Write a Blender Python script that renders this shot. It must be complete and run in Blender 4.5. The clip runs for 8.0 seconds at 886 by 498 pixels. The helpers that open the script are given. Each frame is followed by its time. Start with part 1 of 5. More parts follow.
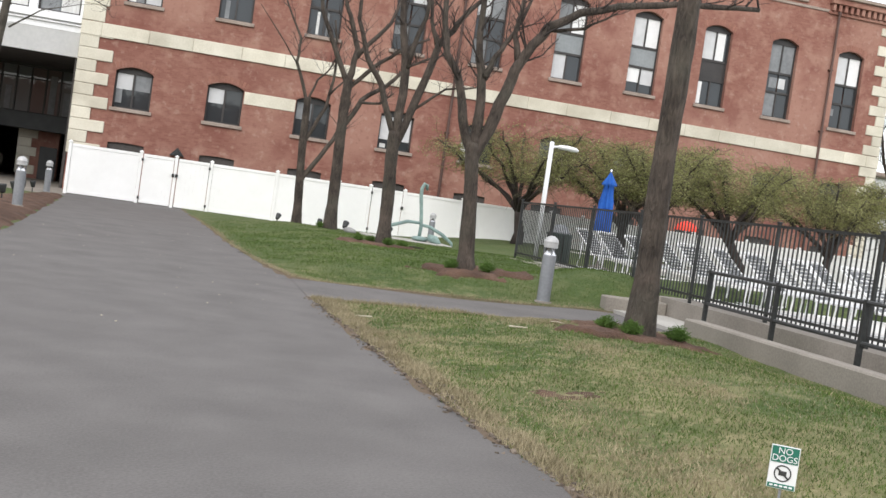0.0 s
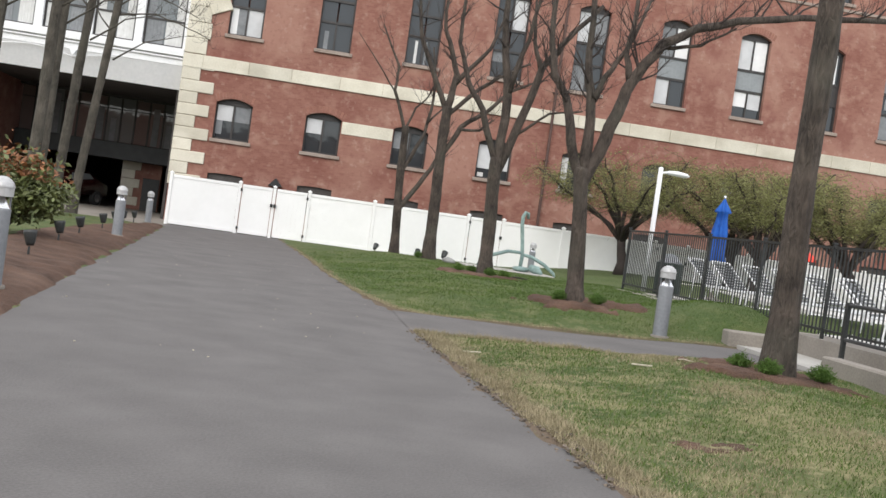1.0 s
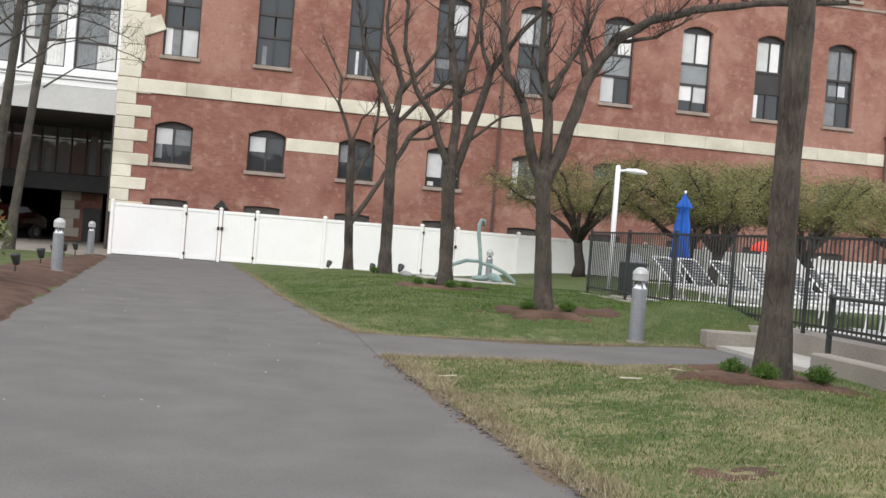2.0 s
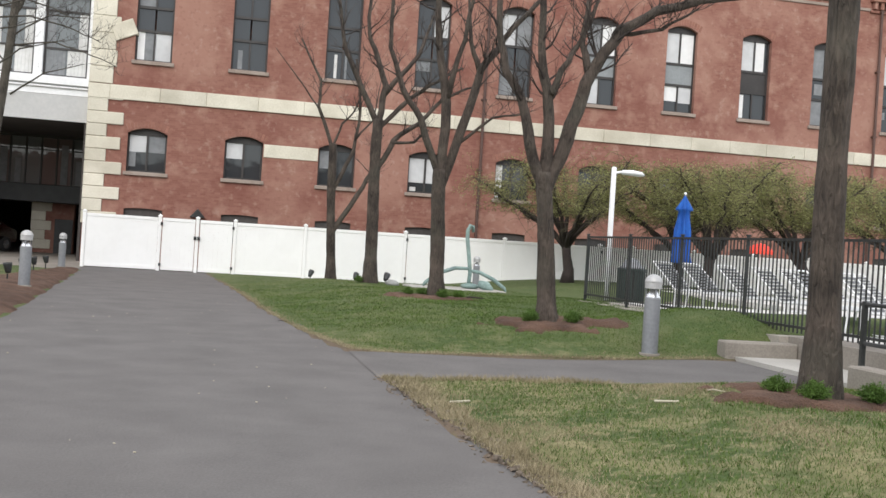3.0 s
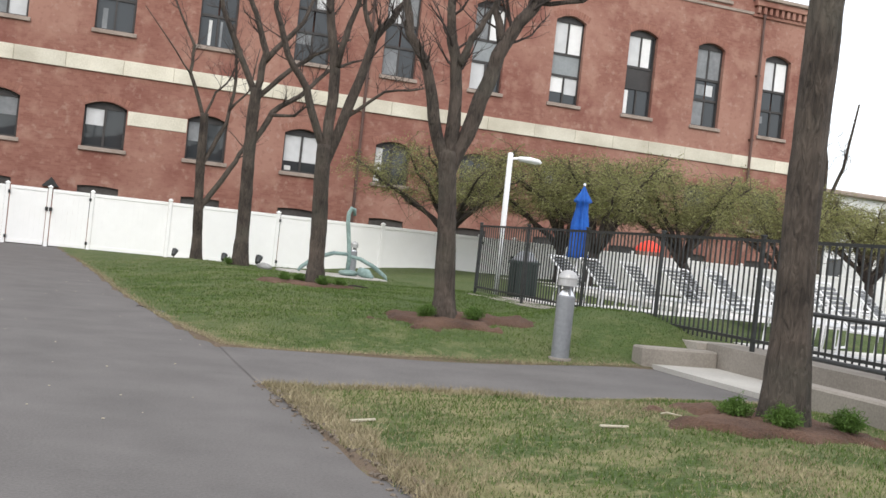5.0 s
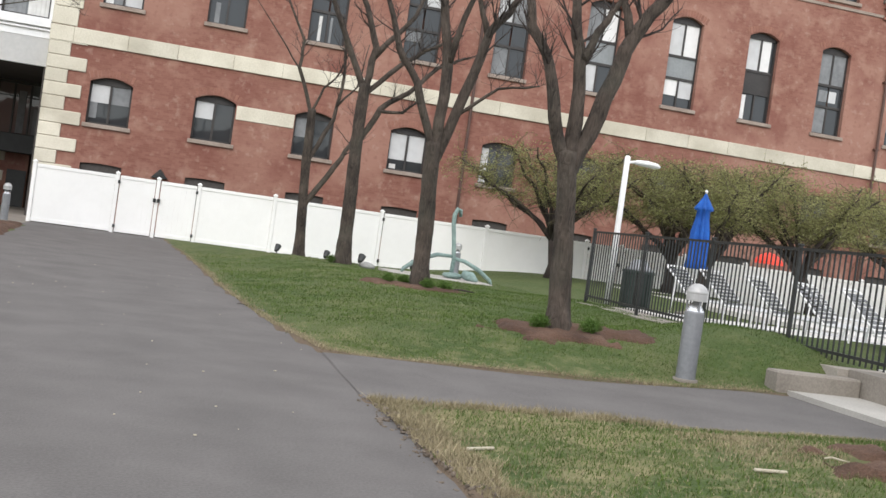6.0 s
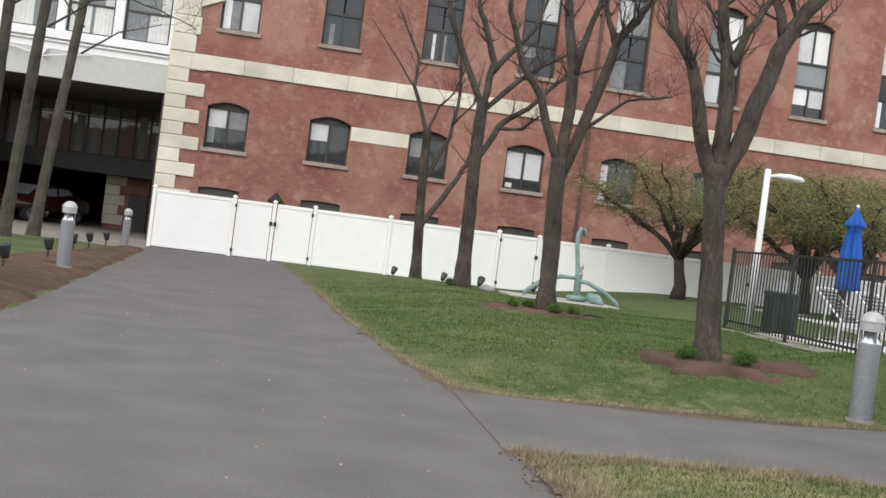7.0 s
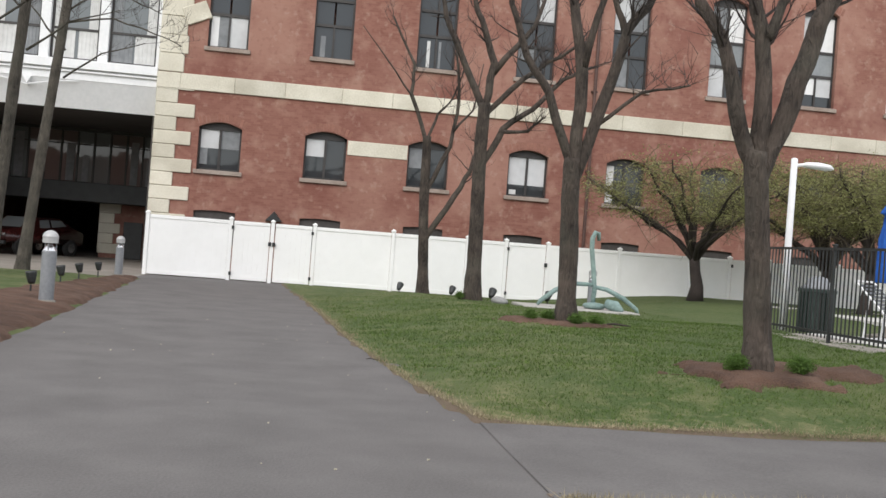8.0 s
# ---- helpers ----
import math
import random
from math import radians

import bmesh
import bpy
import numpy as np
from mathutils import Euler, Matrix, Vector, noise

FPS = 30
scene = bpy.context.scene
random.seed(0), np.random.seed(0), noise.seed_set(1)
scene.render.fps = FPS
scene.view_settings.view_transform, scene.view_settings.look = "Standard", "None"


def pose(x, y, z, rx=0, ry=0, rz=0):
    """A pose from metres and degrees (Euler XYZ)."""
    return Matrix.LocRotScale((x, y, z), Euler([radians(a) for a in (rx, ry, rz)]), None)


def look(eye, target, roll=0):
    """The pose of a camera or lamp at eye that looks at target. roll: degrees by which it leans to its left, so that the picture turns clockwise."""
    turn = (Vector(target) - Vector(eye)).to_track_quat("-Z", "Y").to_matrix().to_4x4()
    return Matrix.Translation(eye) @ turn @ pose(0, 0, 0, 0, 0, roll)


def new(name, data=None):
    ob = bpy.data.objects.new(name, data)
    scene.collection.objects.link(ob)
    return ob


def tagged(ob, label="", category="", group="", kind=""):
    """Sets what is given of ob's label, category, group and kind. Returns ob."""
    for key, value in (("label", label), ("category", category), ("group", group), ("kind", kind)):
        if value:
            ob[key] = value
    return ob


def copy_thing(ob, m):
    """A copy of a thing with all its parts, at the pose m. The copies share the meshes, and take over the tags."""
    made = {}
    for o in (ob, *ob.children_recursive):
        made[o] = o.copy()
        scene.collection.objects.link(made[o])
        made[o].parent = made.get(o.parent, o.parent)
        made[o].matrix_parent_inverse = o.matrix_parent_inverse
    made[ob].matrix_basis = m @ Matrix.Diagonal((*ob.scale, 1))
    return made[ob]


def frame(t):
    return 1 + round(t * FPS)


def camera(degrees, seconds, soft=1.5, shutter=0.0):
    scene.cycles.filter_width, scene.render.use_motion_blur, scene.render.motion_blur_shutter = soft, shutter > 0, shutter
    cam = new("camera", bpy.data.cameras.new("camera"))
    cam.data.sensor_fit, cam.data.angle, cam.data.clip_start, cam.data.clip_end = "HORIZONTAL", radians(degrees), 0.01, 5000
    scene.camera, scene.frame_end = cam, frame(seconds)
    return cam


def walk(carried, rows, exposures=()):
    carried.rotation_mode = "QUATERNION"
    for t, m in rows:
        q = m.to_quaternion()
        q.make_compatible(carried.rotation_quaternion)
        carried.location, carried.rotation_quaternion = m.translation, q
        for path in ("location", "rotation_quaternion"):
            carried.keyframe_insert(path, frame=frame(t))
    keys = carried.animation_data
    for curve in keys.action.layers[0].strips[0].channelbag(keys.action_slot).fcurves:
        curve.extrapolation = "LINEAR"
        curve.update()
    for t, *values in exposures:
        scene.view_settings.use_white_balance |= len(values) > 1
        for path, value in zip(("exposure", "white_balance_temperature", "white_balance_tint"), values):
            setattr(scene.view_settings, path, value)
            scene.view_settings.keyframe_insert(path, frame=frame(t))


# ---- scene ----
cam = camera(46.0, 8.0, 1.5, 0.0)
PATH = [
    (0, (1.193, -9.024, 1.295), (1.665, -7.082, 1.217), 8.23),
    (0.3, (1.240, -8.771, 1.279), (1.645, -6.813, 1.207), 6.57),
    (0.5, (1.202, -8.588, 1.270), (1.598, -6.628, 1.215), 5.32),
    (0.7, (1.231, -8.412, 1.251), (1.573, -6.442, 1.190), 6.62),
    (1, (1.195, -8.168, 1.227), (1.484, -6.190, 1.182), 8.06),
    (1.2, (1.188, -8.019, 1.228), (1.517, -6.047, 1.188), 7.86),
    (1.5, (1.167, -7.775, 1.235), (1.529, -5.809, 1.188), 6.56),
    (1.7, (1.196, -7.606, 1.270), (1.580, -5.643, 1.231), 4.83),
    (2.8, (1.021, -6.629, 1.221), (1.400, -4.665, 1.231), 4.24),
    (3, (1.091, -6.341, 1.271), (1.514, -4.386, 1.269), 3.68),
    (3.2, (1.067, -6.204, 1.260), (1.522, -4.256, 1.264), 5.69),
    (3.5, (1.101, -6.004, 1.250), (1.550, -4.055, 1.249), 7.10),
    (3.7, (1.100, -5.838, 1.242), (1.581, -3.897, 1.261), 6.39),
    (4, (1.131, -5.583, 1.237), (1.684, -3.662, 1.241), 6.18),
    (4.2, (1.183, -5.443, 1.239), (1.773, -3.532, 1.241), 5.31),
    (5.3, (1.182, -4.441, 1.221), (1.862, -2.560, 1.210), 6.46),
    (5.5, (1.246, -4.308, 1.209), (1.898, -2.417, 1.185), 5.89),
    (5.7, (1.256, -4.171, 1.230), (1.874, -2.269, 1.225), 6.77),
    (6, (1.240, -3.903, 1.238), (1.729, -1.964, 1.212), 8.04),
    (6.2, (1.235, -3.793, 1.245), (1.681, -1.843, 1.218), 7.27),
    (6.5, (1.158, -3.527, 1.264), (1.622, -1.582, 1.240), 5.61),
    (6.7, (1.207, -3.371, 1.248), (1.623, -1.415, 1.229), 5.53),
    (7, (1.215, -2.961, 1.267), (1.492, -0.980, 1.248), 7.35),
    (7.2, (1.274, -2.855, 1.237), (1.435, -0.862, 1.215), 7.52),
    (7.5, (1.334, -2.466, 1.236), (1.450, -0.470, 1.209), 6.33),
    (7.7, (1.292, -2.327, 1.222), (1.470, -0.335, 1.213), 4.88),
    (8, (1.256, -1.822, 1.237), (1.527, 0.159, 1.242), 4.40),
]
walk(cam, [(t, look(eye, target, roll)) for t, eye, target, roll in PATH], [(0, 0.05), (1, -0.01), (3, -0.04), (5.5, 0.01), (7, -0.11), (8, -0.14)])


# ---- light ----
def smooth(v):
    v = min(1.0, max(0.0, v))
    return v * v * (3 - 2 * v)


SUN_UP, SUN_ROUND = radians(48), radians(200)
world = bpy.data.worlds.new("world")
scene.world = world
world.use_nodes = True
wn, wl = world.node_tree.nodes, world.node_tree.links
sky = wn.new("ShaderNodeTexSky")
sky.sky_type, sky.sun_disc, sky.sun_elevation, sky.sun_rotation = "NISHITA", False, SUN_UP, SUN_ROUND
cloud = wn.new("ShaderNodeMix")
cloud.data_type = "RGBA"
cloud.inputs["Factor"].default_value = 0.72
cloud.inputs["B"].default_value = (9.5, 9.5, 9.6, 1)
wl.new(sky.outputs[0], cloud.inputs["A"])
wl.new(cloud.outputs["Result"], wn["Background"].inputs["Color"])
wn["Background"].inputs["Strength"].default_value = 0.195

sun = new("sun", bpy.data.lights.new("sun", "SUN"))
sun.data.energy, sun.data.angle, sun.data.color = 1.8, radians(40), (1.0, 0.95, 0.88)
sun.matrix_basis = look((-12, -26, 32), (6, 12, 0))


# ---- materials ----
def material(name, low, high, fine=40.0, coarse=1.5, rough=0.8, bump=0.2, dist=0.01, metallic=0.0, stain=None, stain_amount=0.5, vary=0.0, spec=0.5, island=False):
    """Two tones by a fine grain, shifted by a coarse one, with optional stains, and a fine relief."""
    m = bpy.data.materials.new(name)
    m.use_nodes = True
    n, l = m.node_tree.nodes, m.node_tree.links
    b = n["Principled BSDF"]
    geo = n.new("ShaderNodeNewGeometry")
    a = n.new("ShaderNodeTexNoise")
    a.inputs["Scale"].default_value, a.inputs["Detail"].default_value = fine, 6
    c = n.new("ShaderNodeTexNoise")
    c.inputs["Scale"].default_value, c.inputs["Detail"].default_value = coarse, 4
    for q in (a, c):
        l.new(geo.outputs["Position"], q.inputs["Vector"])
    add = n.new("ShaderNodeMath")
    add.operation = "ADD"
    l.new(a.outputs["Fac"], add.inputs[0])
    l.new(c.outputs["Fac"], add.inputs[1])
    span = n.new("ShaderNodeMapRange")
    span.inputs["From Min"].default_value, span.inputs["From Max"].default_value = 0.65, 1.35
    l.new(add.outputs[0], span.inputs["Value"])
    mix = n.new("ShaderNodeMix")
    mix.data_type = "RGBA"
    mix.inputs["A"].default_value, mix.inputs["B"].default_value = (*low, 1), (*high, 1)
    l.new(span.outputs[0], mix.inputs["Factor"])
    out = mix.outputs["Result"]
    if stain:
        s = n.new("ShaderNodeTexNoise")
        s.inputs["Scale"].default_value, s.inputs["Detail"].default_value = coarse * 0.45, 7
        l.new(geo.outputs["Position"], s.inputs["Vector"])
        r = n.new("ShaderNodeMapRange")
        r.inputs["From Min"].default_value, r.inputs["From Max"].default_value, r.inputs["To Max"].default_value = 0.5, 0.68, stain_amount
        l.new(s.outputs["Fac"], r.inputs["Value"])
        k = n.new("ShaderNodeMix")
        k.data_type = "RGBA"
        k.inputs["B"].default_value = (*stain, 1)
        l.new(out, k.inputs["A"])
        l.new(r.outputs[0], k.inputs["Factor"])
        out = k.outputs["Result"]
    if vary:
        hsv = n.new("ShaderNodeHueSaturation")
        rnd = n.new("ShaderNodeMapRange")
        rnd.inputs["To Min"].default_value, rnd.inputs["To Max"].default_value = 1 - vary, 1 + vary
        if island:
            l.new(geo.outputs["Random Per Island"], rnd.inputs["Value"])
        else:
            info = n.new("ShaderNodeObjectInfo")
            l.new(info.outputs["Random"], rnd.inputs["Value"])
        l.new(rnd.outputs[0], hsv.inputs["Value"])
        l.new(out, hsv.inputs["Color"])
        out = hsv.outputs["Color"]
    l.new(out, b.inputs["Base Color"])
    b.inputs["Roughness"].default_value, b.inputs["Metallic"].default_value = rough, metallic
    b.inputs["Specular IOR Level"].default_value = spec
    if bump:
        p = n.new("ShaderNodeBump")
        p.inputs["Strength"].default_value, p.inputs["Distance"].default_value = bump, dist
        l.new(add.outputs[0], p.inputs["Height"])
        l.new(p.outputs[0], b.inputs["Normal"])
    return m


def bark_material(name="grey_bark", low=(0.011, 0.008, 0.006), high=(0.108, 0.085, 0.069)):
    m = material(name, low, high, 1, 3.0, 0.95, 1.0, 0.05, stain=(0.085, 0.085, 0.066), stain_amount=0.35)
    n, l = m.node_tree.nodes, m.node_tree.links
    fine = [q for q in n if q.type == "TEX_NOISE" and q.inputs["Scale"].default_value == 1.0][0]
    geo = [q for q in n if q.type == "NEW_GEOMETRY"][0]
    stretch = n.new("ShaderNodeVectorMath")
    stretch.operation = "MULTIPLY"
    stretch.inputs[1].default_value = (26, 26, 5.5)
    l.new(geo.outputs["Position"], stretch.inputs[0])
    l.new(stretch.outputs[0], fine.inputs["Vector"])
    fine.inputs["Distortion"].default_value = 1.4
    return m


def brick_material(name="brick_wall", tint=(1.0, 1.0, 1.0)):
    m = bpy.data.materials.new(name)
    m.use_nodes = True
    n, l = m.node_tree.nodes, m.node_tree.links
    b = n["Principled BSDF"]
    geo = n.new("ShaderNodeNewGeometry")
    sep, com = n.new("ShaderNodeSeparateXYZ"), n.new("ShaderNodeCombineXYZ")
    l.new(geo.outputs["Position"], sep.inputs[0])
    add = n.new("ShaderNodeMath")
    l.new(sep.outputs[0], add.inputs[0])
    l.new(sep.outputs[1], add.inputs[1])
    l.new(add.outputs[0], com.inputs[0])
    l.new(sep.outputs[2], com.inputs[1])
    t = n.new("ShaderNodeTexBrick")
    l.new(com.outputs[0], t.inputs["Vector"])
    for key, value in (("Scale", 1.0), ("Brick Width", 0.21), ("Row Height", 0.072), ("Mortar Size", 0.004), ("Mortar Smooth", 0.6), ("Bias", -0.1)):
        t.inputs[key].default_value = value
    t.inputs["Color1"].default_value = (0.212 * tint[0], 0.090 * tint[1], 0.067 * tint[2], 1)
    t.inputs["Color2"].default_value = (0.262 * tint[0], 0.124 * tint[1], 0.094 * tint[2], 1)
    t.inputs["Mortar"].default_value = (0.262 * tint[0], 0.125 * tint[1], 0.094 * tint[2], 1)
    out = t.outputs["Color"]
    # weathering: paler lime bloom, darker soot, worn patches and scrapes
    for scale, low, high, colour, amount, detail in ((0.22, 0.46, 0.62, (0.335, 0.182, 0.140), 0.8, 8), (0.55, 0.52, 0.66, (0.175, 0.060, 0.046), 0.6, 9), (1.3, 0.52, 0.66, (0.355, 0.205, 0.158), 0.6, 9), (4.5, 0.58, 0.70, (0.45, 0.33, 0.27), 0.28, 10), (6.5, 0.56, 0.70, (0.145, 0.046, 0.035), 0.28, 8)):
        s = n.new("ShaderNodeTexNoise")
        s.inputs["Scale"].default_value, s.inputs["Detail"].default_value = scale, detail
        l.new(geo.outputs["Position"], s.inputs["Vector"])
        r = n.new("ShaderNodeMapRange")
        r.inputs["From Min"].default_value, r.inputs["From Max"].default_value, r.inputs["To Max"].default_value = low, high, amount
        l.new(s.outputs["Fac"], r.inputs["Value"])
        k = n.new("ShaderNodeMix")
        k.data_type = "RGBA"
        k.inputs["B"].default_value = (colour[0] * tint[0], colour[1] * tint[1], colour[2] * tint[2], 1)
        l.new(out, k.inputs["A"])
        l.new(r.outputs[0], k.inputs["Factor"])
        out = k.outputs["Result"]
    l.new(out, b.inputs["Base Color"])
    b.inputs["Roughness"].default_value = 0.9
    p = n.new("ShaderNodeBump")
    p.inputs["Strength"].default_value, p.inputs["Distance"].default_value = 0.2, 0.005
    inv = n.new("ShaderNodeMath")
    inv.operation = "SUBTRACT"
    inv.inputs[0].default_value = 1
    l.new(t.outputs["Fac"], inv.inputs[1])
    l.new(inv.outputs[0], p.inputs["Height"])
    l.new(p.outputs[0], b.inputs["Normal"])
    return m


def glass_material(name, colour=(0.03, 0.035, 0.04), rough=0.03):
    """A window pane seen from a bright court: a dark room behind a strong reflection."""
    m = bpy.data.materials.new(name)
    m.use_nodes = True
    n, l = m.node_tree.nodes, m.node_tree.links
    b = n["Principled BSDF"]
    b.inputs["Base Color"].default_value = (*colour, 1)
    b.inputs["Roughness"].default_value = rough
    b.inputs["IOR"].default_value = 1.52
    geo, s, p = n.new("ShaderNodeNewGeometry"), n.new("ShaderNodeTexNoise"), n.new("ShaderNodeBump")
    s.inputs["Scale"].default_value = 0.9
    p.inputs["Strength"].default_value, p.inputs["Distance"].default_value = 0.05, 0.1
    l.new(geo.outputs["Position"], s.inputs["Vector"])
    l.new(s.outputs["Fac"], p.inputs["Height"])
    l.new(p.outputs[0], b.inputs["Normal"])
    return m


BRICK = brick_material()
STONE = material("limestone", (0.50, 0.465, 0.375), (0.70, 0.665, 0.565), 22, 1.1, 0.85, 0.2, 0.008, stain=(0.38, 0.345, 0.27), stain_amount=0.6, vary=0.10)
PIPE = material("brown_iron", (0.060, 0.030, 0.024), (0.11, 0.058, 0.045), 20, 2, 0.6, 0.1, 0.003)
SILL = material("brownstone_sill", (0.22, 0.17, 0.14), (0.36, 0.30, 0.26), 30, 2.0, 0.85)
ASPHALT = material("asphalt", (0.089, 0.083, 0.080), (0.148, 0.139, 0.134), 60, 1.5, 0.92, 0.8, 0.008, stain=(0.090, 0.083, 0.080), stain_amount=0.3)
CONCRETE = material("concrete", (0.17, 0.152, 0.130), (0.285, 0.258, 0.224), 45, 1.2, 0.9, 0.25, 0.006, stain=(0.17, 0.15, 0.13), stain_amount=0.5)
PALE_CONCRETE = material("pale_concrete", (0.33, 0.315, 0.29), (0.46, 0.445, 0.41), 45, 1.2, 0.9, 0.2, 0.005, stain=(0.36, 0.34, 0.31))
KERB = material("beige_concrete", (0.27, 0.245, 0.21), (0.38, 0.35, 0.31), 40, 1.2, 0.9, 0.25, 0.006, stain=(0.22, 0.19, 0.16), stain_amount=0.5)
DECK_PAVING = material("bright_pool_paving", (0.52, 0.505, 0.48), (0.68, 0.665, 0.64), 30, 1.2, 0.85, 0.2, 0.004)
VINYL = material("white_vinyl", (0.86, 0.86, 0.85), (0.90, 0.90, 0.89), 6, 0.8, 0.45, 0.03, 0.004, stain=(0.78, 0.78, 0.76), stain_amount=0.5)
WHITE_PAINT = material("white_paint", (0.72, 0.73, 0.74), (0.82, 0.82, 0.83), 8, 1.0, 0.5, 0.04, 0.004)
BLACK_STEEL = material("black_steel", (0.012, 0.014, 0.014), (0.035, 0.038, 0.038), 30, 3, 0.45, 0.1, 0.002)
FRAME_DARK = material("dark_window_frame", (0.022, 0.020, 0.020), (0.045, 0.040, 0.038), 20, 2, 0.5, 0.05, 0.002)
BARK = bark_material()
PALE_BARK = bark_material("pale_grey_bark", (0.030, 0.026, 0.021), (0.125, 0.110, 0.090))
TWIG = material("dark_twig", (0.020, 0.015, 0.013), (0.055, 0.042, 0.037), 30, 3, 0.9, 0.2, 0.005)
GREY_METAL = material("grey_powdercoat", (0.19, 0.20, 0.215), (0.27, 0.28, 0.295), 25, 2, 0.5, 0.05, 0.002, metallic=0.25)
PALE_METAL = material("pale_cap_metal", (0.38, 0.38, 0.38), (0.48, 0.48, 0.48), 25, 2, 0.4, 0.05, 0.002, metallic=0.2)
CHROME = material("bright_metal", (0.62, 0.63, 0.65), (0.75, 0.76, 0.78), 15, 2, 0.22, 0.03, 0.002, metallic=0.9)
GLASS = glass_material("window_glass", (0.035, 0.040, 0.044))
# the brown is the reflection of brick opposite, put into the base colour
BROWN_REFLECTION_GLASS = glass_material("brown_reflection_glass", (0.150, 0.118, 0.112))
# pale for sheers in the bridge; on link and car a painted bright reflection
SILVER_GLASS = glass_material("sheer_and_reflection_glass", (0.16, 0.175, 0.18))
BLIND = material("white_blind", (0.48, 0.49, 0.50), (0.60, 0.61, 0.62), 4, 0.8, 0.7, 0.05)
CURTAIN = material("pale_curtain", (0.50, 0.50, 0.49), (0.66, 0.66, 0.65), 5, 1.2, 0.8, 0.1)
PANEL = material("grey_spandrel", (0.20, 0.22, 0.23), (0.27, 0.29, 0.30), 9, 1.4, 0.6, 0.05)
# stands for unlit interiors: their shade is put into the colour
DARK = material("interior_shade", (0.045, 0.041, 0.039), (0.085, 0.078, 0.074), 8, 0.6, 0.9, 0.05)
MULCH = material("brown_mulch", (0.042, 0.021, 0.013), (0.145, 0.080, 0.052), 55, 2.5, 1.0, 1.0, 0.03, stain=(0.23, 0.15, 0.11), stain_amount=0.35)
CANVAS = material("blue_canvas", (0.006, 0.060, 0.30), (0.012, 0.115, 0.46), 14, 3, 0.8, 0.1)
RED_CANVAS = material("red_canvas", (0.65, 0.04, 0.02), (0.80, 0.07, 0.04), 10, 2, 0.75, 0.1)
VERDIGRIS = material("verdigris_bronze", (0.12, 0.19, 0.18), (0.30, 0.40, 0.37), 18, 2.5, 0.7, 0.3, 0.006, stain=(0.10, 0.13, 0.13), stain_amount=0.6)


def lawn_material():
    m = bpy.data.materials.new("lawn")
    m.use_nodes = True
    n, l = m.node_tree.nodes, m.node_tree.links
    b = n["Principled BSDF"]
    geo = n.new("ShaderNodeNewGeometry")
    out = None
    base = n.new("ShaderNodeMix")
    base.data_type = "RGBA"
    base.inputs["A"].default_value, base.inputs["B"].default_value = (0.032, 0.060, 0.011, 1), (0.076, 0.113, 0.023, 1)
    fine = n.new("ShaderNodeTexNoise")
    fine.inputs["Scale"].default_value, fine.inputs["Detail"].default_value = 38, 6
    l.new(geo.outputs["Position"], fine.inputs["Vector"])
    l.new(fine.outputs["Fac"], base.inputs["Factor"])
    out = base.outputs["Result"]
    thirst = n.new("ShaderNodeAttribute")
    thirst.attribute_name = "dryness"
    for scale, low, high, colour, amount in ((0.55, 0.44, 0.60, (0.20, 0.185, 0.080), 0.7), (2.4, 0.48, 0.64, (0.27, 0.238, 0.12), 0.6), (9.0, 0.52, 0.66, (0.32, 0.275, 0.15), 0.5)):
        s = n.new("ShaderNodeTexNoise")
        s.inputs["Scale"].default_value, s.inputs["Detail"].default_value = scale, 6
        l.new(geo.outputs["Position"], s.inputs["Vector"])
        r = n.new("ShaderNodeMapRange")
        r.inputs["From Min"].default_value, r.inputs["From Max"].default_value, r.inputs["To Max"].default_value = low, high, amount
        l.new(s.outputs["Fac"], r.inputs["Value"])
        k = n.new("ShaderNodeMix")
        k.data_type = "RGBA"
        k.inputs["B"].default_value = (*colour, 1)
        l.new(out, k.inputs["A"])
        much = n.new("ShaderNodeMath")
        much.operation = "MULTIPLY"
        l.new(r.outputs[0], much.inputs[0])
        l.new(thirst.outputs["Fac"], much.inputs[1])
        l.new(much.outputs[0], k.inputs["Factor"])
        out = k.outputs["Result"]
    # the dry worn margin, carried by the mesh as an attribute
    dry = n.new("ShaderNodeAttribute")
    dry.attribute_name = "worn"
    wob = n.new("ShaderNodeMath")
    wob.operation = "MULTIPLY_ADD"
    l.new(fine.outputs["Fac"], wob.inputs[0])
    wob.inputs[1].default_value = 0.9
    l.new(dry.outputs["Fac"], wob.inputs[2])
    r = n.new("ShaderNodeMapRange")
    r.inputs["From Min"].default_value, r.inputs["From Max"].default_value = 0.75, 1.15
    l.new(wob.outputs[0], r.inputs["Value"])
    k = n.new("ShaderNodeMix")
    k.data_type = "RGBA"
    k.inputs["B"].default_value = (0.135, 0.098, 0.066, 1)
    l.new(out, k.inputs["A"])
    l.new(r.outputs[0], k.inputs["Factor"])
    l.new(k.outputs["Result"], b.inputs["Base Color"])
    b.inputs["Roughness"].default_value = 0.95
    p = n.new("ShaderNodeBump")
    p.inputs["Strength"].default_value, p.inputs["Distance"].default_value = 0.9, 0.04
    l.new(fine.outputs["Fac"], p.inputs["Height"])
    l.new(p.outputs[0], b.inputs["Normal"])
    return m


LAWN = lawn_material()


